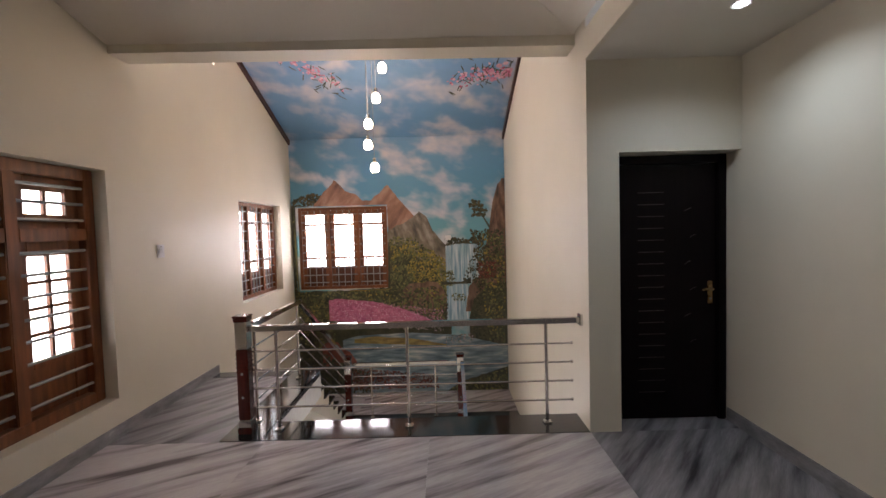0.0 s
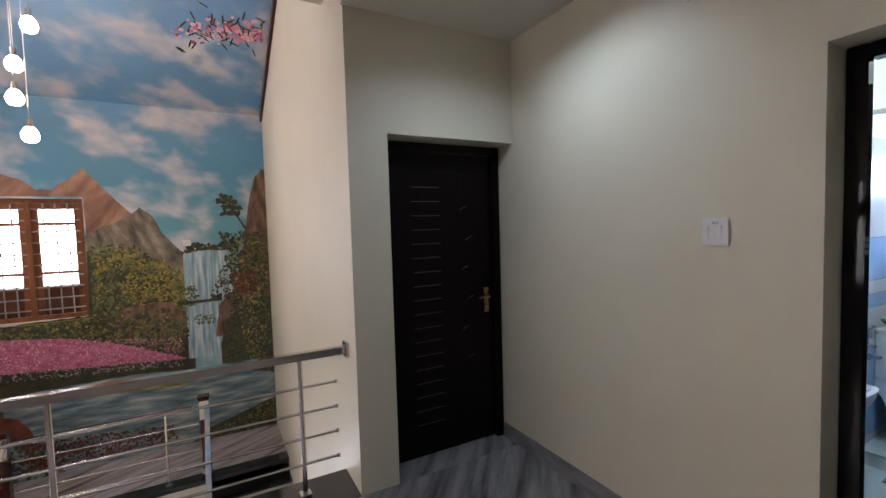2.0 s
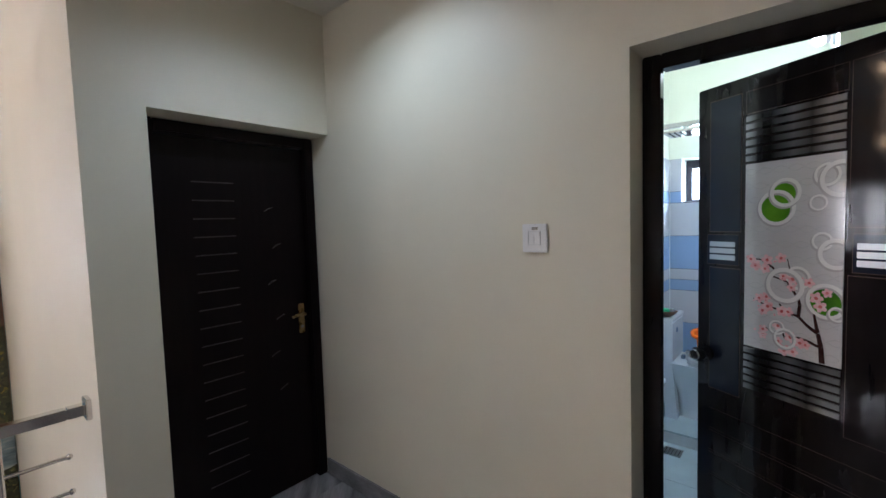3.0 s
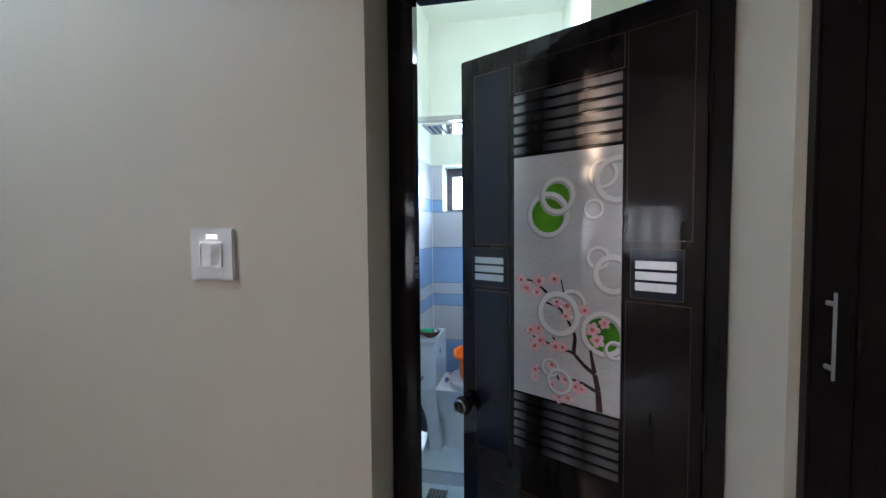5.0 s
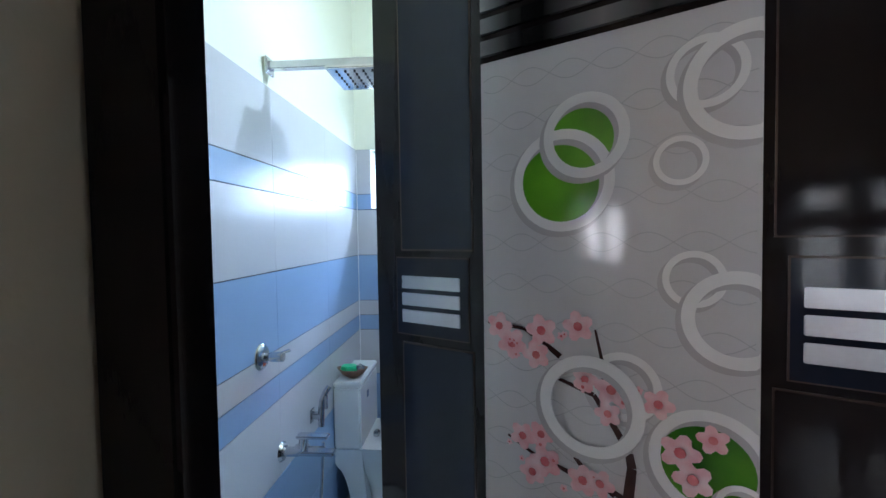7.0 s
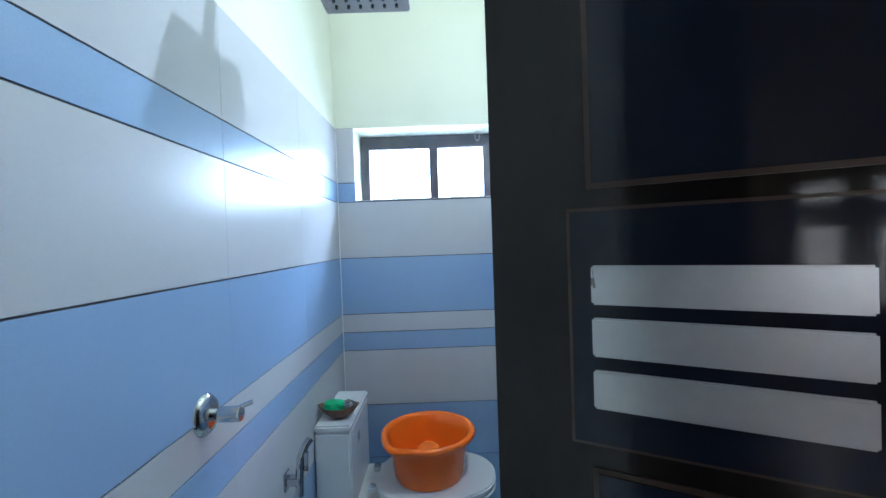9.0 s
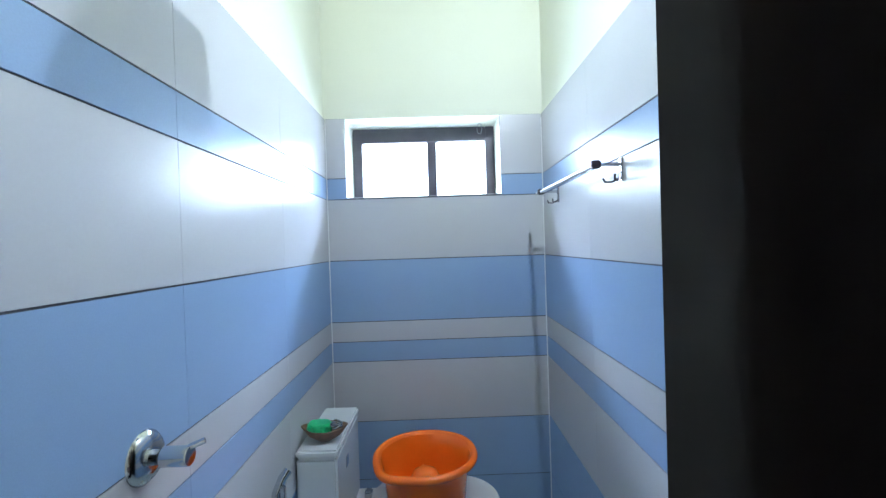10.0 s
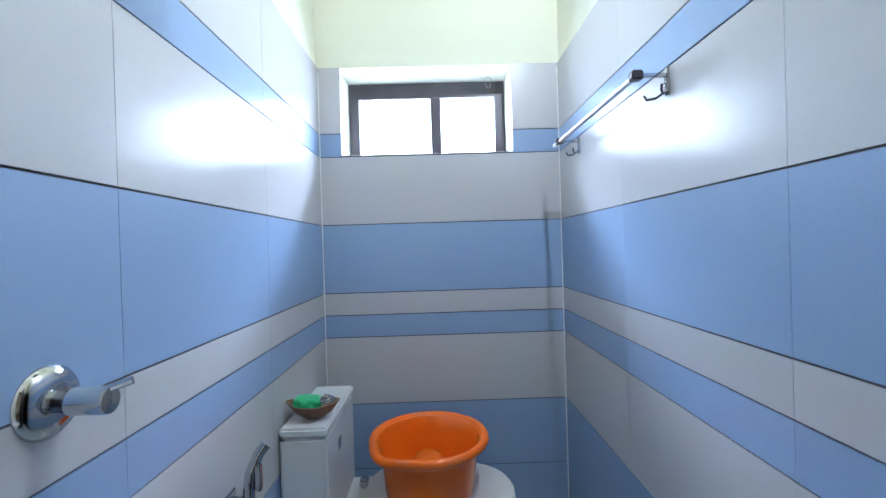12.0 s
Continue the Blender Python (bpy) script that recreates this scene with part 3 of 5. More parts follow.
def lever_handle(parent, x, z):
    handle = part("door_handle", boxed(x - 0.019, x + 0.019, 0.024, 0.0345, z - 0.09, z + 0.09, bevel=0.004), BRASS, parent, "antique brass lever handle on a long plate")
    part("lever", tube(bmesh.new(), [(x, 0.026, z + 0.03), (x, -0.015, z + 0.03), (x - 0.01, -0.022, z + 0.03), (x - 0.06, -0.022, z + 0.032), (x - 0.085, -0.020, z + 0.026)], 0.0085), BRASS, handle, smooth=True)
    part("keyhole", rodded((x, 0.0215, z - 0.05), (x, 0.025, z - 0.05), 0.009), GRILL, handle)


door_1, leaf_1 = panel_door("door_1", pose(1.618, YD + 0.16, 0), XR - 1.618, 2.108, "closed dark brown steel door with grooved panel")
lever_handle(leaf_1, XR - 1.618 - 0.118, 1.02)


def square_tube(bm, a, b, w, h):
    a, b = Vector(a), Vector(b)
    d = (b - a).normalized()
    side = d.cross(Vector((0, 0, 1))).normalized() * w / 2
    up = side.cross(d).normalized() * h / 2
    loft(bm, [[p + side + up, p + side - up, p - side - up, p - side + up] for p in (a, b)])
    bmesh.ops.bevel(bm, geom=list(bm.edges), offset=0.004, segments=2, affect="EDGES")
    return bm


def newel(name, x, y, z, h, label):
    post = thing(name, (x, y, z), label, "newel post", "newel posts")
    part("foot", boxed(-0.055, 0.055, -0.055, 0.055, 0, 0.05, bevel=0.006), ROSEWOOD, post)
    part("steel_collar", boxed(-0.049, 0.049, -0.049, 0.049, 0.05, 0.11, bevel=0.004), STEEL, post, "polished steel collar")
    bm = boxed(-0.046, 0.046, -0.046, 0.046, 0.11, h * 0.72, bevel=0.008)
    for k in range(5):
        zz = h * 0.52 + 0.034 * k
        box(bm, -0.051, 0.051, -0.051, 0.051, zz, zz + 0.018, bevel=0.006)
    part("shaft", bm, ROSEWOOD, post)
    part("steel_sleeve", boxed(-0.047, 0.047, -0.047, 0.047, h * 0.72, h - 0.05, bevel=0.004), STEEL, post, "polished steel sleeve")
    part("cap", box(boxed(-0.054, 0.054, -0.054, 0.054, h - 0.05, h - 0.015, bevel=0.006), -0.062, 0.062, -0.062, 0.062, h - 0.015, h, bevel=0.006), ROSEWOOD, post)
    for zz in (0.42, 0.62):
        part("button", rodded((0, -0.046, h * zz - 0.1), (0, -0.055, h * zz - 0.1), 0.011), CHROME, post)
    return post


newel("newel_post", -1.31, 3.47, 0.004, 0.94, "dark red wooden newel post with steel collars")
newel("newel_post", -1.20, 6.50, LAND + 0.004, 0.95, "dark red wooden newel post on the landing")
newel("newel_post", 0.50, 6.50, LAND + 0.004, 0.95, "dark red wooden newel post at the lower flight")


def rail_post(parent, x, y, z, h):
    post = part("post", rodded((x, y, z + 0.01), (x, y, z + h), 0.0135, sides=14), STEEL, parent, smooth=True)
    bm = boxed(x - 0.032, x + 0.032, y - 0.032, y + 0.032, z, z + 0.014, bevel=0.004)
    part("base_flange", bm, STEEL, post)
    return post


def railing(name, runs, posts, label, rods=(0.184, 0.338, 0.490, 0.641), top=0.826, end_plate=None):
    """runs: pairs of floor points joined by a handrail and four rods; posts: floor points."""
    rail = thing(name, (0, 0, 0), label, "railing", "stair railings")
    for a, b in runs:
        a, b = Vector(a), Vector(b)
        up = Vector((0, 0, top))
        part("handrail", square_tube(bmesh.new(), a + up, b + up, 0.05, 0.045), STEEL, rail)
        for r in rods:
            bar = part("rod", rodded(a + Vector((0, 0, r)), b + Vector((0, 0, r)), 0.008), STEEL, rail, smooth=True)
            bm = bmesh.new()
            bmesh.ops.create_uvsphere(bm, u_segments=10, v_segments=6, radius=0.0125, matrix=Matrix.Translation(b + Vector((0, 0, r))))
            part("rod_end", bm, STEEL, bar, smooth=True)
    for p in posts:
        rail_post(rail, *p, top - 0.02)
    if end_plate:
        part("end_plate", boxed(*end_plate, bevel=0.003), STEEL, rail)
    return rail


railing("front_railing", [((-1.26, 3.49, 0.004), (1.30, 3.49, 0.004))], [(-1.06, 3.49, 0.004), (-0.014, 3.49, 0.004), (1.096, 3.49, 0.004)], "polished steel railing along the stairwell edge", end_plate=(1.36, XS, 3.45, 3.53, 0.786, 0.876))
part("handrail", square_tube(bmesh.new(), (1.30, 3.49, 0.830), (1.365, 3.49, 0.830), 0.05, 0.045), STEEL, bpy.data.objects["front_railing"])
railing("side_railing", [((-1.31, 3.53, 0.004), (-1.31, 4.80, 0.004)), ((-1.31, 4.80, 0.004), (-1.22, 6.46, LAND + 0.1))], [(-1.31, 3.66, 0.004), (-1.31, 4.70, 0.004)], "polished steel railing beside the upper stairs")
railing("landing_railing", [((-1.14, 6.50, LAND), (0.44, 6.50, LAND))], [(-0.85, 6.50, LAND + 0.004), (0.12, 6.50, LAND + 0.004)], "polished steel railing at the landing edge")
railing("lower_railing", [((0.53, 6.44, LAND), (0.53, 4.2, LAND - 1.40))], [(0.53, 5.4, LAND - 0.157 * 5)], "polished steel railing down the lower stairs")


def wall_switch(name, m, w, h, label):
    """Local y points out of the wall."""
    s = thing(name, m, label, "switch")
    part("plate", boxed(-w / 2, w / 2, 0, 0.009, -h / 2, h / 2, bevel=0.003), WHITE_PLASTIC, s)
    a, e = w * 0.255, w * 0.032
    rim = box(box(boxed(-a, -a + e, 0.009, 0.0125, -a, a, bevel=0.001), a - e, a, 0.009, 0.0125, -a, a, bevel=0.001), -a + e, a - e, 0.009, 0.0125, a - e, a, bevel=0.001)
    part("inner_frame", box(rim, -a + e, a - e, 0.009, 0.0125, -a, -a + e, bevel=0.001), STEEL_SATIN, s)
    for x0, x1, tilt in ((-a + e, -0.0006, 0.0025), (0.0006, a - e, -0.001)):
        bm = loft(bmesh.new(), [[(x, 0.008, z), (x, 0.0108 + (tilt if z > 0 else -tilt * 0.4), z)] + [(x, 0.0108 + (tilt if z2 > 0 else -tilt * 0.4), z2) for z2 in (-z,)] + [(x, 0.008, -z)] for x, z in ((x0, a - e), (x1, a - e))])
        part("rocker", bm, WHITE_PLASTIC, s)
    for k in range(2):
        part("mark", boxed(-w * 0.14, w * 0.10, 0.0088, 0.0096, h * 0.30 + k * 0.006, h * 0.30 + k * 0.006 + 0.003), CHROME, s, "small bright mark")
    return s


wall_switch("wall_switch", pose(XR, 1.964, 1.503, 0, 0, 90), 0.108, 0.112, "white plastic switch plate on the cream wall")
wall_switch("wall_switch", pose(XL, 4.056, 1.45, 0, 0, -90), 0.10, 0.12, "small white switch plate by the stairs")


cover = thing("junction_cover", (XR, 1.92, 2.482), "white metal junction cover high on the wall", "cover plate")
part("cover_plate", boxed(-0.022, 0, -0.168, 0.168, 0, 0.22, bevel=0.004), WHITE_PLASTIC, cover)
for cy in (-0.15, 0.15):
    for cz in (0.02, 0.20):
        part("screw", rodded((-0.022, cy, cz), (-0.026, cy, cz), 0.006), CHROME, cover)


def pendant(x, y, z):
    lampo = thing("pendant_lamp", (x, y, z), "lit frosted glass pendant bulb on a thin cord", "pendant lamp", "stairwell pendants")
    top = 3.185 + ROOF * (YM - y) - z
    part("cord", rodded((0, 0, 0.10), (0, 0, top), 0.003, sides=6), GRILL, lampo)
    part("holder", lathe(bmesh.new(), [(0.003, 0.12), (0.02, 0.115), (0.022, 0.07), (0.026, 0.055), (0.003, 0.05)], sides=16), CHROME, lampo, "chrome bulb holder", True)
    part("shade", lathe(bmesh.new(), [(0.022, 0.06), (0.042, 0.035), (0.054, 0.0), (0.052, -0.03), (0.036, -0.056), (0.001, -0.062)], sides=20), BULB, lampo, "glowing frosted glass shade", True)


for px, py, pz in ((-0.396, 5.45, 3.585), (-0.483, 5.45, 3.222), (-0.589, 5.45, 2.909), (-0.600, 5.45, 2.652), (-0.527, 5.45, 2.371)):
    pendant(px, py, pz)


def downlight(x, y, z, mat, name="downlight"):
    d = thing(name, (x, y, z), "small lit recessed ceiling downlight", "downlight", "downlights")
    part("ring", lathe(bmesh.new(), [(0.035, 0.0), (0.05, -0.008), (0.055, 0.0)], sides=24), WHITE_PLASTIC, d, smooth=True)
    part("diffuser", rodded((0, 0, -0.001), (0, 0, -0.005), 0.036, sides=24), mat, d, "glowing white diffuser")


downlight(2.0, 2.56, BAY, SPOT_GLOW)
# fitting added over the fill lamp at the back, out of view
downlight(1.93, -0.6, BAY, SPOT_GLOW)


# ---- bathroom door ----
def leaf_pose():
    """Local x runs from the hinge, y out of the face seen from the hall, z up."""
    d = Vector((math.sin(radians(29.7)), math.cos(radians(29.7)), 0))
    n = Vector((-d.y, d.x, 0))
    return Matrix(((d.x, n.x, 0, 2.735), (d.y, n.y, 0, 0.912), (0, 0, 1, 0), (0, 0, 0, 1)))


def face_box(u0, u1, z0, z1, proud=0.003, bevel=0.0):
    return boxed(u0, u1, -0.005, proud, z0, z1, bevel=bevel)


def disc(bm, u, z, r, y, r_in=0.0, sides=40, u_max=None, u_min=None):
    """A flat disc or ring, 0.6 mm thick, cut off at the panel's edges."""
    def clamp(p):
        return min(p, u_max) if u_max is not None else p

    def at(rr, k, yy):
        a = 2 * math.pi * k / sides
        x = clamp(u + rr * math.cos(a))
        x = max(x, u_min) if u_min is not None else x
        return bm.verts.new((x, yy, z + rr * math.sin(a)))
    outer = [at(r, k, y) for k in range(sides)]
    if r_in:
        inner = [at(r_in, k, y) for k in range(sides)]
        for k in range(sides):
            bm.faces.new((outer[k], outer[(k + 1) % sides], inner[(k + 1) % sides], inner[k]))
    else:
        bm.faces.new(outer)
    return bm


def blossom(bm, u, z, r, y, turn):
    for k in range(5):
        a = turn + 2 * math.pi * k / 5
        cu, cz = u + 0.55 * r * math.cos(a), z + 0.55 * r * math.sin(a)
        vs = []
        for j in range(8):
            b = 2 * math.pi * j / 8
            du, dz = 0.50 * r * math.cos(b), 0.40 * r * math.sin(b)
            vs.append(bm.verts.new((cu + du * math.cos(a) - dz * math.sin(a), y, cz + du * math.sin(a) + dz * math.cos(a))))
        bm.faces.new(vs)


def bath_door():
    door = tagged(thing("door_2", leaf_pose(), "half-open black laminated bathroom door with a printed panel", "door"), kind="structure")
    W, Z0, Z1 = 0.68, 0.045, 2.078
    leaf = part("leaf", boxed(0, W, -0.038, -0.004, Z0, Z1, bevel=0.003), PVC_BLACK, door)
    # navy panels between the stiles, with thin brown edges
    for u0, u1, z0, z1 in ((0.50, 0.625, 1.505, 2.02), (0.50, 0.625, 0.86, 1.36), (0.176, 0.482, 1.94, 2.02), (0.025, 0.165, 1.522, 2.02), (0.025, 0.165, 0.86, 1.372)):
        part("panel_edge", face_box(u0 - 0.0018, u1 + 0.0018, z0 - 0.0018, z1 + 0.0018, -0.003), PVC_EDGE, leaf)
        part("panel", face_box(u0, u1, z0, z1, -0.002, 0.001), PVC_NAVY if u0 > 0.4 else PVC_BLACK, leaf)
    for k in range(7):
        z = 0.12 + k * 0.095
        part("panel_edge", face_box(0.05, 0.625, z - 0.002, z + 0.083, -0.003), PVC_EDGE, leaf)
        part("plank", face_box(0.05, 0.625, z, z + 0.081, -0.0015, 0.001), PVC_BLACK, leaf)
    # groups of three silver bars
    for u0, u1, up in ((0.520, 0.625, 0.0), (0.054, 0.144, 0.009)):
        part("panel_edge", face_box(u0 - 0.0148, u1 + 0.0118, 1.3732 + up, 1.4938 + up, -0.003), PVC_EDGE, leaf)
        part("bar_field", face_box(u0 - 0.013, u1 + 0.010, 1.375 + up, 1.492 + up, -0.002), PVC_NAVY, leaf)
        for k in range(3):
            z = 1.393 + up + k * 0.0262
            part("silver_bar", face_box(u0, u1, z, z + 0.0195, 0.0, 0.001), SILVER, leaf, "brushed silver inlay bar")
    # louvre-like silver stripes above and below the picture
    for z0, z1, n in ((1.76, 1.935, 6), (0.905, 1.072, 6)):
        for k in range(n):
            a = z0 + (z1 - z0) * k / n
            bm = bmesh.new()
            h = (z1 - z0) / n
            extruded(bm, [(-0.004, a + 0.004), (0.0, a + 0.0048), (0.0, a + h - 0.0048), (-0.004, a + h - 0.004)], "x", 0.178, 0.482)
            part("silver_stripe", bm, SILVER_DARK, leaf, "silver stripe with a printed metal sheen")
    # the printed picture
    picture = part("picture", face_box(0.176, 0.482, 1.075, 1.755, -0.001), PRINT_WHITE, leaf, "glossy white panel printed with rings and blossom")
    waves = bmesh.new()
    for k in range(13):
        z = 1.10 + k * 0.052
        for sign in (1, -1):
            pts = [(0.180 + 0.298 * i / 48, z + sign * 0.011 * math.sin(2 * math.pi * i / 16 + k)) for i in range(49)]
            for (ua, za), (ub, zb) in zip(pts, pts[1:]):
                waves.faces.new([waves.verts.new(q) for q in ((ua, -0.0007, za - 0.0006), (ub, -0.0007, zb - 0.0006), (ub, -0.0007, zb + 0.0006), (ua, -0.0007, za + 0.0006))])
    part("wave_lines", waves, PRINT_LINE, picture)
    lo, hi = 0.1765, 0.4815
    y = -0.0004
    rings = [(0.373, 1.591, 0.062, 0.050, 1), (0.345, 1.642, 0.050, 0.038, 1), (0.246, 1.602, 0.026, 0.020, 0), (0.223, 1.690, 0.037, 0.029, 0), (0.186, 1.674, 0.058, 0.045, 0),
             (0.233, 1.477, 0.030, 0.023, 0), (0.195, 1.437, 0.050, 0.037, 0), (0.302, 1.350, 0.040, 0.031, 0), (0.339, 1.321, 0.061, 0.047, 0), (0.218, 1.283, 0.058, 0.046, 1),
             (0.189, 1.246, 0.024, 0.018, 0), (0.362, 1.168, 0.026, 0.020, 0), (0.335, 1.135, 0.036, 0.028, 0)]
    shade, white, green = bmesh.new(), bmesh.new(), bmesh.new()
    for i, (u, z, r, r_in, is_green) in enumerate(rings):
        step = y + 0.00012 * i + (0.0045 if i in (8, 11, 12) else 0.0)   # three rings lie over the branch
        disc(shade, u + 0.004, z - 0.005, r * 1.03, step, r_in * 0.97, u_max=hi, u_min=lo)
        if is_green:
            disc(green, u, z, r_in + 0.001, y - 0.00005 + 0.00002 * i, u_max=hi, u_min=lo)
        disc(white, u, z, r, step + 0.00008, r_in, u_max=hi, u_min=lo)
    part("ring_shadow", shade, PRINT_SHADE, picture)
    part("green_disc", green, PRINT_GREEN, picture)
    part("ring", white, PRINT_RING, picture)
    # blossom branch
    y = 0.0018
    branch = bmesh.new()
    trunk = ((0.226, 1.078), (0.230, 1.133), (0.239, 1.174), (0.267, 1.191), (0.295, 1.217), (0.315, 1.225))
    for pts, w in ((trunk, 0.0085), (((0.240, 1.177), (0.246, 1.208), (0.251, 1.236)), 0.0065), (((0.297, 1.22), (0.293, 1.258), (0.296, 1.275), (0.31, 1.299), (0.335, 1.335), (0.38, 1.348)), 0.006),
                   (((0.322, 1.334), (0.325, 1.375), (0.333, 1.413)), 0.0028), (((0.311, 1.221), (0.345, 1.24), (0.358, 1.254)), 0.0045), (((0.358, 1.231), (0.412, 1.244), (0.446, 1.26)), 0.003),
                   (((0.237, 1.131), (0.268, 1.142), (0.296, 1.147), (0.338, 1.136), (0.359, 1.186)), 0.005), (((0.382, 1.144), (0.409, 1.166)), 0.0025), (((0.375, 1.375), (0.400, 1.393), (0.423, 1.405), (0.474, 1.408)), 0.0038)):
        for i in range(len(pts) - 1):
            (ua, za), (ub, zb) = pts[i], pts[i + 1]
            length = math.hypot(ub - ua, zb - za)
            nu, nz = -(zb - za) / length, (ub - ua) / length
            wa, wb = w * (1 - 0.75 * i / len(pts)), w * (1 - 0.75 * (i + 1) / len(pts))
            branch.faces.new([branch.verts.new(q) for q in ((ua + nu * wa, y, za + nz * wa), (ub + nu * wb, y, zb + nz * wb), (ub - nu * wb, y, zb - nz * wb), (ua - nu * wa, y, za - nz * wa))])
    part("branch", branch, PRINT_BRANCH, picture)
    rng = random.Random(4)
    petals, hearts = bmesh.new(), bmesh.new()
    stems = ((0.457, 1.405), (0.439, 1.384), (0.399, 1.405), (0.406, 1.373), (0.353, 1.415), (0.345, 1.352), (0.315, 1.345), (0.319, 1.316), (0.266, 1.338), (0.425, 1.264), (0.395, 1.238), (0.412, 1.22), (0.348, 1.228),
             (0.328, 1.23), (0.4, 1.272), (0.245, 1.29), (0.215, 1.311), (0.233, 1.264), (0.41, 1.152), (0.411, 1.131), (0.358, 1.12), (0.319, 1.143), (0.29, 1.13), (0.273, 1.127), (0.338, 1.093), (0.311, 1.094), (0.359, 1.175))
    spots = [p for p in stems] + [(u + rng.uniform(-0.03, 0.03), z + rng.uniform(-0.02, 0.02)) for u, z in stems[:15] + stems[18:20]]
    for k, (u, z) in enumerate(spots):
        r = rng.uniform(0.015, 0.021) if k < len(stems) else rng.uniform(0.004, 0.008)
        if not lo + r < u < hi - r:
            continue
        blossom(petals, u, z, r, y + 0.0003 + 0.00005 * k, rng.random() * 6)
        disc(hearts, u, z, r * 0.30, y + 0.0008 + 0.00005 * k, sides=8)
    part("blossom", petals, PRINT_PINK, picture, "pink printed petals")
    part("blossom_heart", hearts, PRINT_RED, picture)
    # round knob
    knob = part("door_handle", lathe(bmesh.new(), [(0.001, 0.068), (0.022, 0.066), (0.030, 0.052), (0.026, 0.034), (0.013, 0.028), (0.013, 0.010), (0.031, 0.008), (0.033, -0.004)], Matrix.Translation((0.637, 0, 1.0)) @ pose(0, 0, 0, -90, 0, 0)), PVC_BLACK, leaf, "black round door knob", True)
    part("knob_ring", lathe(bmesh.new(), [(0.017, 0.0675), (0.020, 0.071), (0.024, 0.067)], Matrix.Translation((0.637, 0, 1.0)) @ pose(0, 0, 0, -90, 0, 0)), CHROME, knob, "chrome ring on the knob", True)
    for z in (0.3, 1.05, 1.8):
        part("hinge", rodded((-0.004, -0.012, z), (-0.004, -0.012, z + 0.09), 0.006), PVC_BLACK, leaf)
    return door




def sheen_silver():
    """Silver print with a metal sheen in its colour: grey through black to silver along the stripe."""
    m = material("sheen_silver_stripe", ((0.3, 0.3, 0.32), (0.36, 0.36, 0.38)), 0.16, 0.5, scale=4, fine=150, bump=0.0, vary=0.03)
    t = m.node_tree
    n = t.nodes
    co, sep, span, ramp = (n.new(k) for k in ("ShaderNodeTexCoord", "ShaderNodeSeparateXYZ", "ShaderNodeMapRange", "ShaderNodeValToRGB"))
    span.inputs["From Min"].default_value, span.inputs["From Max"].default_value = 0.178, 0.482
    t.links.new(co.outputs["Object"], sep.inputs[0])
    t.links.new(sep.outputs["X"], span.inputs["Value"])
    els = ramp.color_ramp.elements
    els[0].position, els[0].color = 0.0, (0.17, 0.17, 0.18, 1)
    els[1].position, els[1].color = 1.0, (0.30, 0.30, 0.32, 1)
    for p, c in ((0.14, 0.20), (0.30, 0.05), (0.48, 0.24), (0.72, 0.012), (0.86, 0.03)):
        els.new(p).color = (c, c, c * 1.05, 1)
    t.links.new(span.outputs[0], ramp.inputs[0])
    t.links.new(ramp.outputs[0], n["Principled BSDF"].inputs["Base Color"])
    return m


SILVER_DARK = sheen_silver()
PRINT_LINE = material("printed_grey_line", ((0.46, 0.46, 0.47), (0.52, 0.52, 0.53)), 0.2, scale=8, fine=60, bump=0.0)
bath_door()
frame_bm = boxed(2.742, 2.798, 0.858, 0.903, 0.0, 2.133, bevel=0.004)
box(frame_bm, 2.662, 2.712, 1.547, 1.606, 0.0, 2.133, bevel=0.004)
box(frame_bm, 2.662, 2.725, 0.858, 1.547, 2.082, 2.133, bevel=0.004)
structure("door_frame_bath", frame_bm, PVC_BLACK, "black bathroom door frame", "door frame")
structure("threshold_bath", boxed(XR + 0.001, BX0, 0.858, 1.606, -0.06, 0.028, bevel=0.003), GRANITE, "black granite bathroom threshold", "threshold")

# dark door beside the bathroom doorway
side = tagged(thing("door_3", (XR, -0.105, 0), "closed dark door with a slim steel pull", "door"), kind="structure")
part("door_frame", box(box(boxed(-0.028, -0.001, 0.88, 0.945, 0, 2.12, bevel=0.004), -0.028, -0.001, 0, 0.065, 0, 2.12, bevel=0.004), -0.028, -0.001, 0.065, 0.88, 2.055, 2.12, bevel=0.004), PVC_BLACK, side)
side_leaf = part("leaf", boxed(-0.022, -0.001, 0.067, 0.878, 0.006, 2.053, bevel=0.002), PVC_BLACK, side)
part("door_handle", box(box(boxed(-0.050, -0.045, 0.921, 0.925, 1.31, 1.45, bevel=0.001), -0.047, -0.027, 0.921, 0.925, 1.325, 1.332), -0.047, -0.027, 0.921, 0.925, 1.428, 1.435), GRILL, side_leaf, "slim vertical steel pull")


# ---- mural on the far wall and the sloping ceiling ----
MURAL_Y = YM - 0.006
mural = thing("wall_mural", (0, YM, 0), "hand-painted landscape mural with waterfall, mountains and flowers", "mural")
rngm = random.Random(11)
layer_count = [0]
DROP = 0.055                        # the painting hangs this much lower than its own plan
WP = (WM[0], WM[1], WM[2] + DROP, WM[3] + DROP)


def layer(name, bm, mat, label=""):
    """One coat of paint, a hair in front of the coat before it."""
    layer_count[0] += 1
    dy = MURAL_Y - 0.0006 * layer_count[0] - YM
    for v in bm.verts:
        v.co.y = dy - v.co.y
        v.co.z = max(v.co.z - DROP, LAND + 0.006)
    ob = part(name, bm, mat, mural, label)
    if name in bm_islands:
        tagged(ob, kind="stuff")
    return ob


bm_islands = ("far_grove", "far_hedge", "golden_bush", "pine_tree", "bush", "pink_flower_bed", "flower_border", "cliff_bushes", "red_bush", "splash", "shore_grass", "dark_corner", "red_flower_bed")


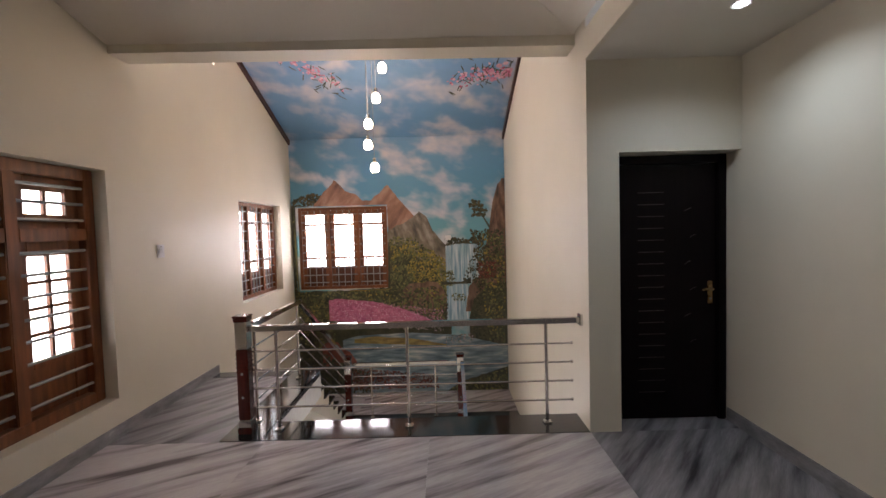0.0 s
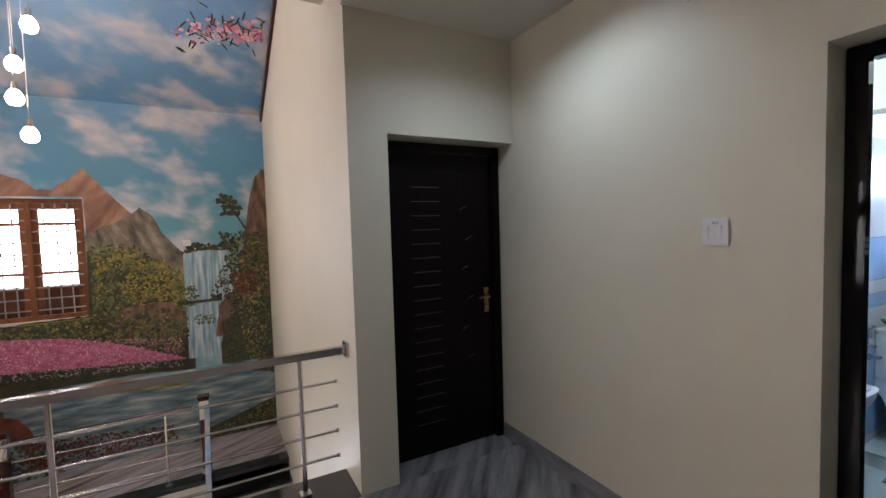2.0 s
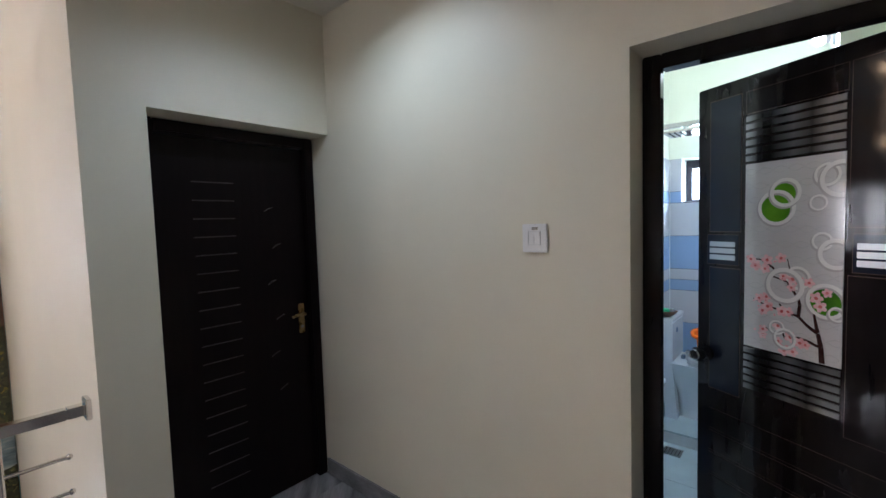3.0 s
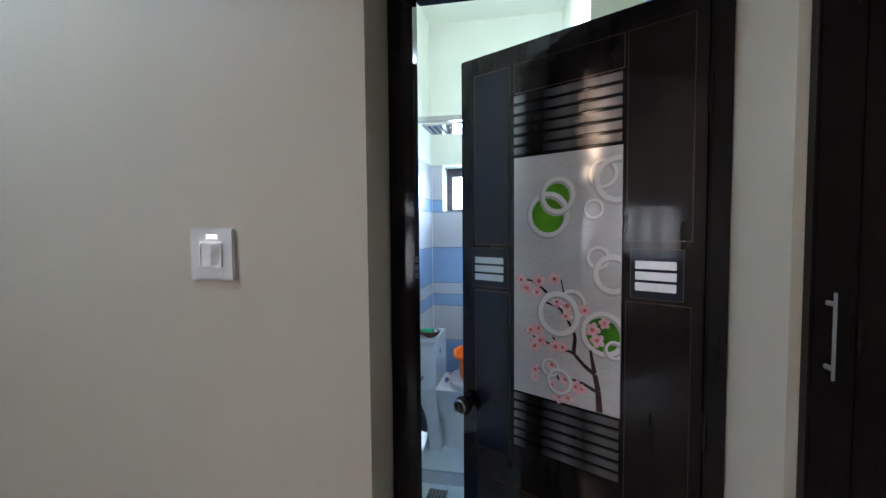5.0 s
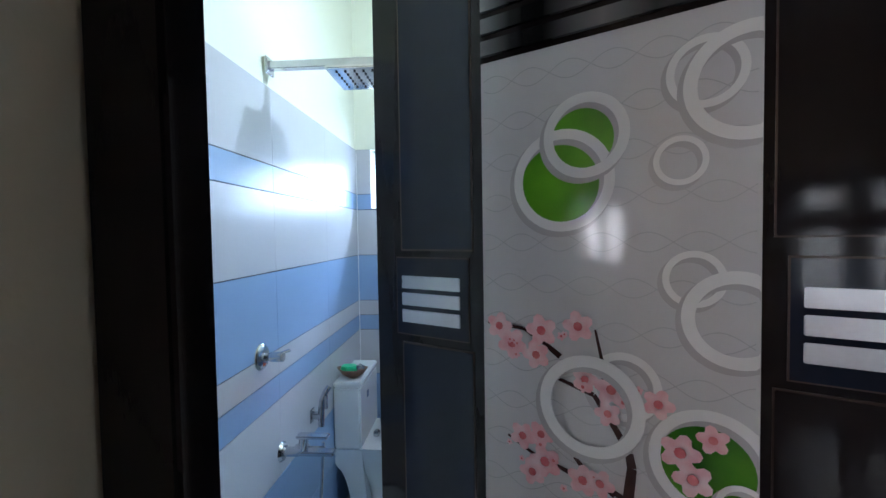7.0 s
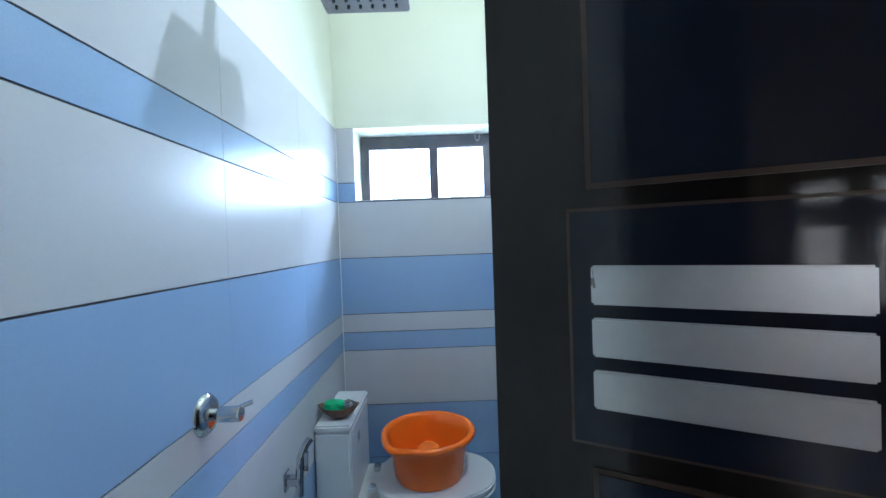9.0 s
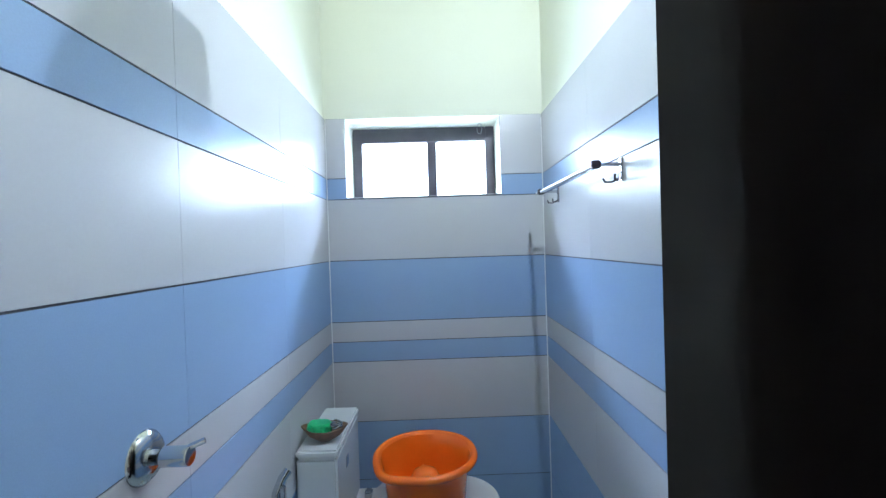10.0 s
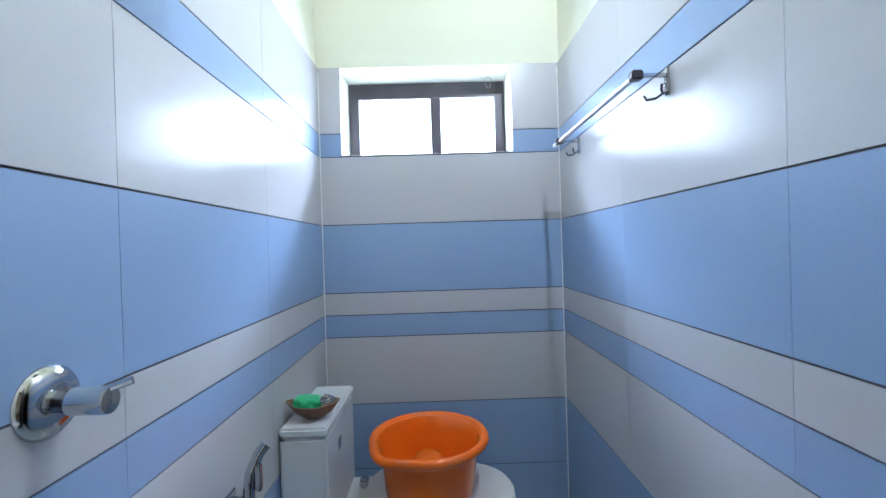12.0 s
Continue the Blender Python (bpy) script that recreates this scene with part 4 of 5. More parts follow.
def in_window(x, z):
    return WP[0] - 0.02 < x < WP[1] + 0.02 and WP[2] - 0.02 < z < WP[3] + 0.02


def dabs(bm, n, x0, x1, z0, z1, size, inside=None, slant=0.0):
    n, size = int(n * 2.4), size * 0.66
    for _ in range(n):
        x, z = rngm.uniform(x0, x1), rngm.uniform(z0, z1)
        s = rngm.uniform(0.5, 1.0) * size
        if inside and not inside(x, z):
            continue
        if in_window(x, z) or not XL + s < x < XS - s or z - s < LAND:
            continue
        a, k = rngm.random() * 3 + slant, rngm.uniform(0.35, 0.8)
        vs = []
        for j in range(7):
            b = 2 * math.pi * j / 7
            r = s * rngm.uniform(0.7, 1.1)
            p, q = r * math.cos(b), r * k * math.sin(b)
            px, pz = x + p * math.cos(a) - q * math.sin(a), z + p * math.sin(a) + q * math.cos(a)
            if in_window(px, pz):
                px = WP[1] + 0.025 if px > (WP[0] + WP[1]) / 2 and z < WP[3] else px
                pz = pz if px > WP[1] else (WP[3] + 0.022 if z > WP[3] else WP[2] - 0.022)
            vs.append(bm.verts.new((px, rngm.uniform(0, 0.0004), pz)))
        bm.faces.new(vs)
    return bm


def ridge(points, base, rough=0.03, parts_n=10):
    """An outline of peaks, roughened, filled down to base(x)."""
    bm = bmesh.new()
    top = []
    for (xa, za), (xb, zb) in zip(points, points[1:]):
        for k in range(parts_n):
            t = k / parts_n
            x = xa + (xb - xa) * t
            top.append((x, za + (zb - za) * t + rough * noise.noise(Vector((x * 9, za * 3, 2.0)))))
    top.append(points[-1])
    for (xa, za), (xb, zb) in zip(top, top[1:]):
        ba, bb = base(xa), base(xb)
        if za > ba or zb > bb:
            bm.faces.new([bm.verts.new(q) for q in ((xa, 0, ba), (xb, 0, bb), (xb, 0, max(zb, bb)), (xa, 0, max(za, ba)))])
    bmesh.ops.remove_doubles(bm, verts=bm.verts, dist=1e-5)
    return bm


def above_window(x):
    return WP[3] + 0.02 if WP[0] - 0.02 < x < WP[1] + 0.02 else 0.6


sky_wall = wall_with_holes("y", -0.006, -0.002, XL + 0.002, XS - 0.002, LAND, 3.186, [(WM[0], WM[1], WM[2], WM[3])])
part("sky", sky_wall, SKY_PAINT, mural, "painted blue sky with pinkish clouds")
for xa, xb in ((WM[0] + 0.0005, WM[0] + 0.004), (WM[1] - 0.004, WM[1] - 0.0005)):
    part("reveal", boxed(xa, xb, 0.001, 0.058, WM[2], WM[3]), SKY_PAINT, mural, "window recess painted sky blue")
sky_roof = bmesh.new()
extruded(sky_roof, [(-0.002, 3.183), (YD + 0.2 - YM, 3.183 + ROOF * (YM - YD - 0.2)), (YD + 0.2 - YM, 3.187 + ROOF * (YM - YD - 0.2)), (-0.002, 3.187)], "x", XL + 0.002, XS - 0.002)
part("ceiling_sky", sky_roof, SKY_PAINT, mural, "painted sky on the sloping ceiling")

ROCK_PINK = material("painted_pink_mountain", ((0.13, 0.07, 0.05), (0.30, 0.15, 0.10), (0.46, 0.28, 0.20)), 0.5, scale=2.2, fine=30, bump=0.1, stretch=(3, 1, 1), turn=(0, 35, 0), wear=0.25)
ROCK_GREY = material("painted_grey_rock", ((0.06, 0.055, 0.045), (0.20, 0.17, 0.13), (0.36, 0.33, 0.28)), 0.5, scale=4, fine=30, bump=0.1, stretch=(2.5, 1, 1), turn=(0, -20, 0), wear=0.25)
ROCK_BROWN = material("painted_brown_rock", ((0.045, 0.03, 0.022), (0.16, 0.09, 0.06), (0.28, 0.17, 0.12)), 0.5, scale=5, fine=40, bump=0.1, stretch=(2.5, 1, 0.8), wear=0.25)
ROCK_RED = material("painted_red_rock", ((0.10, 0.025, 0.018), (0.26, 0.08, 0.05)), 0.5, scale=6, fine=40, bump=0.1, wear=0.25)
FALL = material("painted_waterfall", ((0.16, 0.30, 0.40), (0.36, 0.50, 0.58), (0.66, 0.72, 0.74)), 0.45, scale=3.0, fine=40, bump=0.05, stretch=(9, 1, 0.7), wear=0.15, contrast=(0.35, 0.68))
RIVER = material("painted_river", ((0.07, 0.12, 0.15), (0.21, 0.29, 0.33), (0.58, 0.60, 0.58)), 0.45, scale=2.6, fine=40, bump=0.05, stretch=(1, 1, 6), wear=0.2, contrast=(0.32, 0.74))
UNDER = material("painted_dark_undergrowth", ((0.024, 0.028, 0.016), (0.075, 0.075, 0.038)), 0.5, scale=9, fine=50, bump=0.1, wear=0.3)
BANK = material("painted_yellow_bank", ((0.16, 0.12, 0.04), (0.42, 0.32, 0.10)), 0.5, scale=5, fine=40, bump=0.1, stretch=(1, 1, 4), wear=0.25)
FIELD = material("painted_pink_field", ((0.36, 0.07, 0.16), (0.62, 0.20, 0.32)), 0.5, scale=20, fine=90, bump=0.1, wear=0.25)
LEAVES = island_paint("painted_leaves", ((0.035, 0.042, 0.022), (0.07, 0.085, 0.036), (0.13, 0.14, 0.05), (0.24, 0.22, 0.075), (0.05, 0.06, 0.03)))
LEAVES_DARK = island_paint("painted_dark_leaves", ((0.018, 0.020, 0.013), (0.035, 0.042, 0.022), (0.065, 0.068, 0.034), (0.10, 0.085, 0.042)))
LEAVES_GOLD = island_paint("painted_golden_leaves", ((0.10, 0.10, 0.02), (0.26, 0.20, 0.03), (0.42, 0.30, 0.06), (0.12, 0.14, 0.04)))
FLOWERS = island_paint("painted_pink_flowers", ((0.50, 0.10, 0.22), (0.70, 0.28, 0.42), (0.78, 0.50, 0.58), (0.42, 0.07, 0.16)))
FLOWERS_WHITE = island_paint("painted_white_flowers", ((0.30, 0.26, 0.26), (0.52, 0.40, 0.42), (0.10, 0.12, 0.05), (0.06, 0.075, 0.035)))
FLOWERS_RED = island_paint("painted_red_flowers", ((0.07, 0.012, 0.012), (0.16, 0.03, 0.02), (0.04, 0.02, 0.012), (0.30, 0.12, 0.08)))

layer("far_grove", dabs(bmesh.new(), 130, XL, -1.75, 2.05, 2.34, 0.06, lambda x, z: z < 2.32 - 0.35 * abs(x + 1.95)), LEAVES_DARK)
layer("mountain", ridge([(-1.92, 2.12), (-1.56, 2.53), (-1.36, 2.34), (-1.22, 2.30), (-1.08, 2.18), (-0.93, 2.19), (-0.63, 2.44), (-0.48, 2.22), (-0.18, 1.86), (0.10, 1.55)], above_window), ROCK_PINK, "painted pinkish mountains")
layer("rock_face", ridge([(-0.67, 1.62), (-0.48, 1.74), (-0.30, 1.80), (-0.11, 1.97), (0.02, 1.86), (0.12, 1.62), (0.33, 1.38), (0.42, 1.20)], lambda x: 0.62), ROCK_GREY, "painted grey rocks")
layer("far_hedge", dabs(bmesh.new(), 70, 0.34, 0.98, 1.36, 1.48, 0.05), LEAVES_DARK)
layer("undergrowth", ridge([(XL + 0.01, 2.05), (-2.27, 0.62), (-1.2, 0.63), (-0.68, 0.66), (-0.66, 1.45), (-0.3, 1.30), (0.2, 0.85), (0.36, 0.66), (0.40, 0.30)], lambda x: -0.25), UNDER, "dark painted undergrowth")
layer("undergrowth", ridge([(XL + 0.01, 0.62), (-1.62, 0.60), (-1.45, 0.10), (-1.30, -0.30), (-1.15, -0.62), (-0.95, -0.82)], lambda x: LAND + 0.006, 0.02), UNDER)
layer("golden_bush", dabs(bmesh.new(), 520, -0.68, 0.40, 0.62, 1.55, 0.055, lambda x, z: z < 1.52 - 0.75 * max(0, x + 0.25)), LEAVES)
layer("golden_bush", dabs(bmesh.new(), 170, -0.25, 0.34, 0.70, 1.30, 0.035, lambda x, z: z < 1.35 - 0.7 * max(0, x)), LEAVES_GOLD)


def clump(size, level, also=None):
    """Keeps dabs where a coarse noise is above the level, so that they gather in clumps."""
    return lambda x, z: noise.noise(Vector((x * size, 3.7, z * size))) > level and (also is None or also(x, z))


def grove(x, z):
    return z < 1.50 - 0.75 * max(0, x + 0.25)


layer("golden_bush", dabs(bmesh.new(), 420, -0.68, 0.40, 0.62, 1.50, 0.050, clump(5.0, 0.12, grove)), LEAVES_DARK)
layer("golden_bush", dabs(bmesh.new(), 300, -0.62, 0.36, 0.66, 1.46, 0.040, clump(-4.0, 0.10, grove)), LEAVES_GOLD)
layer("waterfall", ridge([(0.33, 1.35), (0.62, 1.39), (0.90, 1.37)], lambda x: 0.70 + 0.1 * abs(x - 0.6), 0.01), FALL, "painted upper waterfall")
layer("cliff", ridge([(0.90, 0.5), (1.02, 1.3), (1.10, 1.7), (1.17, 2.1), (1.27, 2.42), (1.33, 2.50), (1.375, 2.49)], lambda x: -0.9, 0.05), ROCK_BROWN, "painted brown cliff")
layer("pine_tree", dabs(bmesh.new(), 190, 0.72, 1.10, 1.84, 2.13, 0.05, lambda x, z: any(abs(z - zt) < 0.028 and xa < x < xb for zt, xa, xb in ((2.10, 0.80, 0.95), (2.04, 0.75, 1.0), (1.96, 0.82, 1.06), (1.88, 0.80, 1.03))), slant=-0.2), LEAVES_DARK)
for xa, za, xb, zb, wd in ((0.88, 2.08, 0.96, 1.90, 0.006), (0.96, 1.90, 1.10, 1.66, 0.009), (0.82, 1.90, 0.97, 1.86, 0.005), (0.80, 2.03, 0.92, 2.0, 0.005)):
    trunk = bmesh.new()
    trunk.faces.new([trunk.verts.new(q) for q in ((xa - wd, 0, za), (xb - wd * 1.3, 0, zb - wd), (xb + wd * 1.3, 0, zb + wd), (xa + wd, 0, za + wd * 0.4))])
    layer("pine_trunk", trunk, UNDER)
layer("ledge", ridge([(-0.45, 0.62), (-0.30, 0.71), (0.0, 0.74), (0.20, 0.68), (0.32, 0.50), (0.36, 0.30)], lambda x: 0.24, 0.02), ROCK_BROWN, "painted rock ledge")
layer("boulder", ridge([(0.66, 0.30), (0.72, 0.62), (0.84, 0.78), (1.0, 0.80), (1.15, 0.60)], lambda x: 0.20, 0.03), ROCK_BROWN)
layer("waterfall", ridge([(0.33, 0.66), (0.50, 0.70), (0.71, 0.66)], lambda x: -0.06 + 0.08 * abs(x - 0.5), 0.01), FALL, "painted lower waterfall")
layer("bush", dabs(bmesh.new(), 46, 0.27, 0.48, 0.66, 0.92, 0.04, lambda x, z: x < 0.52 - 0.25 * (z - 0.6)), LEAVES)
layer("bush", dabs(bmesh.new(), 90, 0.60, 0.98, 0.70, 1.34, 0.042, lambda x, z: x > 0.60 + 0.38 * (z - 0.70)), LEAVES_DARK)
layer("bush", dabs(bmesh.new(), 22, 0.42, 0.66, 0.40, 0.52, 0.035), LEAVES)
layer("bush", dabs(bmesh.new(), 650, XL, 0.34, 0.08, 0.66, 0.052, lambda x, z: z > 0.50 - 0.24 * (x + 1.68) or x < -1.62), LEAVES)
layer("ledge", ridge([(-0.22, 0.69), (0.0, 0.75), (0.18, 0.72), (0.29, 0.58), (0.345, 0.26)], lambda x: 0.64 - 0.9 * max(0.0, x) ** 1.5 - 0.10 * max(0.0, x), 0.015), ROCK_BROWN, "painted rock ledge")
layer("ledge", ridge([(0.24, 0.74), (0.45, 0.715), (0.62, 0.73), (0.76, 0.80)], lambda x: 0.675 + 0.02 * x, 0.02), UNDER)
layer("boulder", ridge([(0.66, 0.24), (0.69, 0.44), (0.75, 0.60), (0.86, 0.70), (1.0, 0.66)], lambda x: 0.20, 0.02), ROCK_BROWN)
layer("undergrowth", ridge([(XL + 0.012, 2.12), (WP[0] - 0.03, 2.16)], lambda x: 0.55, 0.03), UNDER)
layer("bush", dabs(bmesh.new(), 260, XL, -1.62, -0.42, 2.02, 0.055, lambda x, z: z < 0.62 or x < -2.2), LEAVES)
layer("bush", dabs(bmesh.new(), 420, XL, 0.34, 0.08, 0.66, 0.046, clump(6.0, 0.10, lambda x, z: z > 0.50 - 0.24 * (x + 1.68) or x < -1.62)), LEAVES_DARK)
layer("bush", dabs(bmesh.new(), 200, XL, 0.34, 0.12, 0.64, 0.034, clump(-6.0, 0.16, lambda x, z: z > 0.52 - 0.24 * (x + 1.68) or x < -1.62)), LEAVES_GOLD)
layer("flower_field", ridge([(-1.72, 0.46), (-1.60, 0.49), (-0.95, 0.42), (-0.4, 0.27), (0.30, -0.03)], lambda x: 0.10 - 0.07 * (x + 1.7) , 0.015), FIELD, "painted field of pink flowers")
layer("pink_flower_bed", dabs(bmesh.new(), 700, -1.70, 0.26, -0.04, 0.48, 0.020, lambda x, z: 0.09 - 0.07 * (x + 1.7) < z < 0.47 - 0.06 * (x + 1.7) - 0.09 * max(0, x + 1.0)), FLOWERS)
layer("flower_border", dabs(bmesh.new(), 420, -1.66, 0.26, -0.12, 0.16, 0.024, lambda x, z: abs(z - 0.06 + 0.07 * (x + 1.7)) < 0.05), FLOWERS_WHITE)
layer("undergrowth", ridge([(0.715, 0.10), (0.80, 0.42), (1.0, 0.60), (XS - 0.012, 0.70)], lambda x: -0.60, 0.03), UNDER)
layer("cliff_bushes", dabs(bmesh.new(), 520, 0.74, XS, -0.75, 1.62, 0.055, lambda x, z: x > (0.74 + 0.12 * min(z / 0.5, 1.0) if 0 < z < 1.0 else 1.0 - 0.14 * z if z > 0 else 0.76)), LEAVES_DARK)
layer("cliff_bushes", dabs(bmesh.new(), 260, 0.80, 1.34, -0.6, 1.55, 0.045, lambda x, z: x > 1.02 - 0.12 * z), LEAVES)
layer("cliff_bushes", dabs(bmesh.new(), 260, 0.78, 1.34, -0.6, 1.50, 0.040, clump(5.0, 0.14, lambda x, z: x > 1.02 - 0.12 * z)), LEAVES_GOLD)
layer("red_bush", dabs(bmesh.new(), 70, 0.88, 1.2, 0.78, 1.06, 0.045), FLOWERS_RED)
layer("river", ridge([(-1.50, -0.24), (-1.2, -0.17), (-0.3, -0.14), (0.5, -0.20), (1.0, -0.32), (XS - 0.01, -0.42)], lambda x: LAND + 0.006, 0.01), RIVER, "painted river")
layer("bank", ridge([(-1.30, -0.24), (-1.0, -0.19), (-0.3, -0.24), (0.3, -0.36), (0.32, -0.40)], lambda x: -0.30 - 0.055 * (x + 1.3), 0.012), BANK, "painted yellow sandbank")
layer("splash", dabs(bmesh.new(), 30, 0.30, 0.80, -0.34, -0.18, 0.03), FLOWERS_WHITE)
layer("shore", ridge([(0.30, -1.18), (0.55, -1.02), (0.9, -0.92), (XS - 0.01, -0.78)], lambda x: LAND + 0.006, 0.03), UNDER, "painted grassy shore")
layer("shore_grass", dabs(bmesh.new(), 240, 0.40, XS, LAND, -0.78, 0.045, lambda x, z: z < -1.15 + 0.35 * (x - 0.35)), LEAVES)
layer("red_rock", ridge([(-1.86, -0.34), (-1.74, -0.25), (-1.60, -0.27), (-1.50, -0.40), (-1.38, -0.44), (-1.28, -0.60), (-1.26, -0.68)], lambda x: -0.70, 0.03), ROCK_RED, "painted red rocks")
layer("dark_corner", dabs(bmesh.new(), 420, XL, -1.0, LAND, -0.25, 0.06, lambda x, z: z < -0.35 - 0.5 * (x + 2.1) or z < -0.8), LEAVES_DARK)
layer("red_flower_bed", dabs(bmesh.new(), 520, -1.35, 0.14, -1.12, -0.76, 0.032, lambda x, z: z < -0.74 - 0.10 * (x + 1.35)), FLOWERS_RED)

# blossom sprays painted on the ceiling
sprays, leaves_c = bmesh.new(), bmesh.new()


def on_slope(x, s):
    """A point s metres up the painted slope, as seen from the mural's foot."""
    return Vector((x, -s, 3.183 + ROOF * s - 0.002 - rngm.uniform(0, 0.0006)))


def slope_dab(bm, x, s, size, stretch, a):
    vs = []
    for j in range(7):
        b = 2 * math.pi * j / 7
        p, q = size * math.cos(b), size * stretch * math.sin(b)
        vs.append(bm.verts.new(on_slope(x + p * math.cos(a) - q * math.sin(a), s + p * math.sin(a) + q * math.cos(a))))
    bm.faces.new(vs)


for x0, s0, x1, s1, n in ((-2.22, 2.15, -1.05, 1.15, 150), (1.32, 1.40, 0.45, 1.25, 120), (0.9, 2.6, 0.2, 2.2, 60)):
    for _ in range(n):
        t = rngm.random() ** 1.4
        x, s = x0 + (x1 - x0) * t + rngm.gauss(0, 0.045), s0 + (s1 - s0) * t + rngm.gauss(0, 0.07)
        if XL + 0.08 < x < XS - 0.08:
            slope_dab(sprays, x, s, rngm.uniform(0.02, 0.048) * (1.1 - 0.6 * t), rngm.uniform(0.5, 1), rngm.random() * 3)
        if rngm.random() < 0.55:
            x, s = x + rngm.gauss(0, 0.06), s + rngm.gauss(0, 0.10)
            if XL + 0.1 < x < XS - 0.1:
                slope_dab(leaves_c, x, s, 0.062, 0.14, rngm.random() * 3)
tagged(part("blossom_spray", sprays, FLOWERS, mural, "pink blossom painted on the sky"), kind="stuff")
tagged(part("blossom_leaves", leaves_c, LEAVES_DARK, mural), kind="stuff")
box_bm = boxed(0.33, 0.43, -0.022, -0.006, 1.40, 1.48, bevel=0.003)
part("cover_plate", box_bm, WHITE_PLASTIC, thing("socket_cover", (0, YM - 0.014, 0), "small white cover plate on the mural", "cover plate"))


# ---- bathroom things ----
def bath_window():
    a0, a1, z0, z1 = WB
    m = Matrix(((0, 1, 0, BX1 + 0.145), (-1, 0, 0, a1), (0, 0, 1, z0), (0, 0, 0, 1)))
    win = tagged(thing("window_6", m, "small dark two-pane bathroom window with a sash ajar", "window"), kind="structure")
    w, h = a1 - a0, z1 - z0
    part("window_frame", box(box(box(boxed(0.003, 0.045, 0.02, 0.07, 0.004, h - 0.004, bevel=0.003), w - 0.045, w - 0.003, 0.02, 0.07, 0.004, h - 0.004, bevel=0.003), 0.045, w - 0.045, 0.02, 0.07, h - 0.07, h - 0.004, bevel=0.003), 0.045, w - 0.045, 0.02, 0.07, 0.003, 0.022, bevel=0.003), DARK_FRAME, win)
    part("mullion", boxed(w * 0.555 - 0.022, w * 0.555 + 0.022, 0.024, 0.066, 0.022, h - 0.07, bevel=0.003), DARK_FRAME, win)
    for x0, x1 in ((0.045, w * 0.555 - 0.022), (w * 0.555 + 0.022, w - 0.045)):
        pane = part("pane", boxed(x0, x1, 0.044, 0.048, 0.022, h - 0.07), PANE, win)
        pane.visible_shadow = False
    part("wire_loop", tube(bmesh.new(), [(w - 0.075 + 0.011 * math.sin(a), -0.03 + 0.004 * math.cos(3 * a), h - 0.028 + 0.024 * math.cos(a)) for a in [2 * math.pi * k / 20 for k in range(21)]], 0.0014, 6), GRILL, win, "thin loop of wire")
    part("sill", boxed(0.003, w - 0.003, -0.137, 0.02, -0.002, 0.003), TILE_BEIGE, win)
    return win


bath_window()


def toilet():
    """One-piece toilet against the wall; local y points away from the wall."""
    t = thing("toilet", pose(4.505, BYL - 0.004, 0.12, 0, 0, 180), "white glazed one-piece toilet with its lid closed", "toilet")
    rings = []
    for z, x_half, y0, y1 in ((0.0, 0.115, 0.14, 0.56), (0.06, 0.11, 0.14, 0.57), (0.18, 0.12, 0.12, 0.56), (0.30, 0.155, 0.06, 0.605), (0.38, 0.172, 0.0, 0.64), (0.40, 0.174, 0.0, 0.645)):
        ring = []
        for k in range(28):
            a = 2 * math.pi * k / 28
            cx, cy = math.cos(a), math.sin(a)
            yy = (y0 + y1) / 2 + (y1 - y0) / 2 * math.copysign(abs(cy) ** (0.75 if cy > 0 else 0.35), cy)
            ring.append((x_half * math.copysign(abs(cx) ** 0.75, cx), yy, z))
        rings.append(ring)
    part("bowl", loft(bmesh.new(), rings), CERAMIC, t, smooth=True)
    part("tank", boxed(-0.178, 0.178, 0.0, 0.128, 0.40, 0.6935, bevel=0.008), CERAMIC, t, smooth=True)
    arch = [(0.07 * math.sin(a) ** 1.2 + 0.012, 0.31 * math.cos(a)) for a in [math.pi / 2 * k / 10 for k in range(11)]]
    column = extruded(bmesh.new(), [(0.0, 0.3995), (0.128, 0.3995), (0.135, 0.25), (0.160, 0.0)] + arch[::-1] + [(0.0, 0.33)], "x", -0.172, 0.172)
    bmesh.ops.triangulate(column, faces=[f for f in column.faces if len(f.verts) > 4])
    part("pedestal", column, CERAMIC, t, "arched white pedestal under the tank")
    lid = part("tank_lid", boxed(-0.180, 0.180, 0.0, 0.131, 0.696, 0.720, bevel=0.006), CERAMIC, t, smooth=True)
    part("flush_button", lathe(bmesh.new(), [(0.001, 0.7225), (0.008, 0.7225), (0.011, 0.7215), (0.012, 0.719)], Matrix.Translation((-0.03, 0.10, 0))), CHROME, lid, "chrome flush button", True)
    part("badge", boxed(0.02, 0.055, 0.128, 0.130, 0.60, 0.635, bevel=0.001), STEEL, t, "small silver badge")
    for zz, h, name in ((0.402, 0.018, "seat"), (0.422, 0.022, "seat_lid")):
        outline = []
        for k in range(32):
            a = 2 * math.pi * k / 32
            cy = math.sin(a)
            outline.append((0.182 * math.copysign(abs(math.cos(a)) ** 0.8, math.cos(a)), 0.41 + (0.245 if cy > 0 else 0.215) * math.copysign(abs(cy) ** (0.85 if cy > 0 else 0.4), cy)))
        bm = extruded(bmesh.new(), outline, "z", zz, zz + h)
        bmesh.ops.bevel(bm, geom=[e for e in bm.edges if abs(e.verts[0].co.z - e.verts[1].co.z) < 1e-4], offset=0.006, segments=2, affect="EDGES")
        part(name, bm, CERAMIC, t, smooth=True)
    for x in (-0.075, 0.075):
        part("hinge_cap", boxed(x - 0.018, x + 0.018, 0.165, 0.193, 0.42, 0.448, bevel=0.005), CHROME, t)
    return t


toilet()


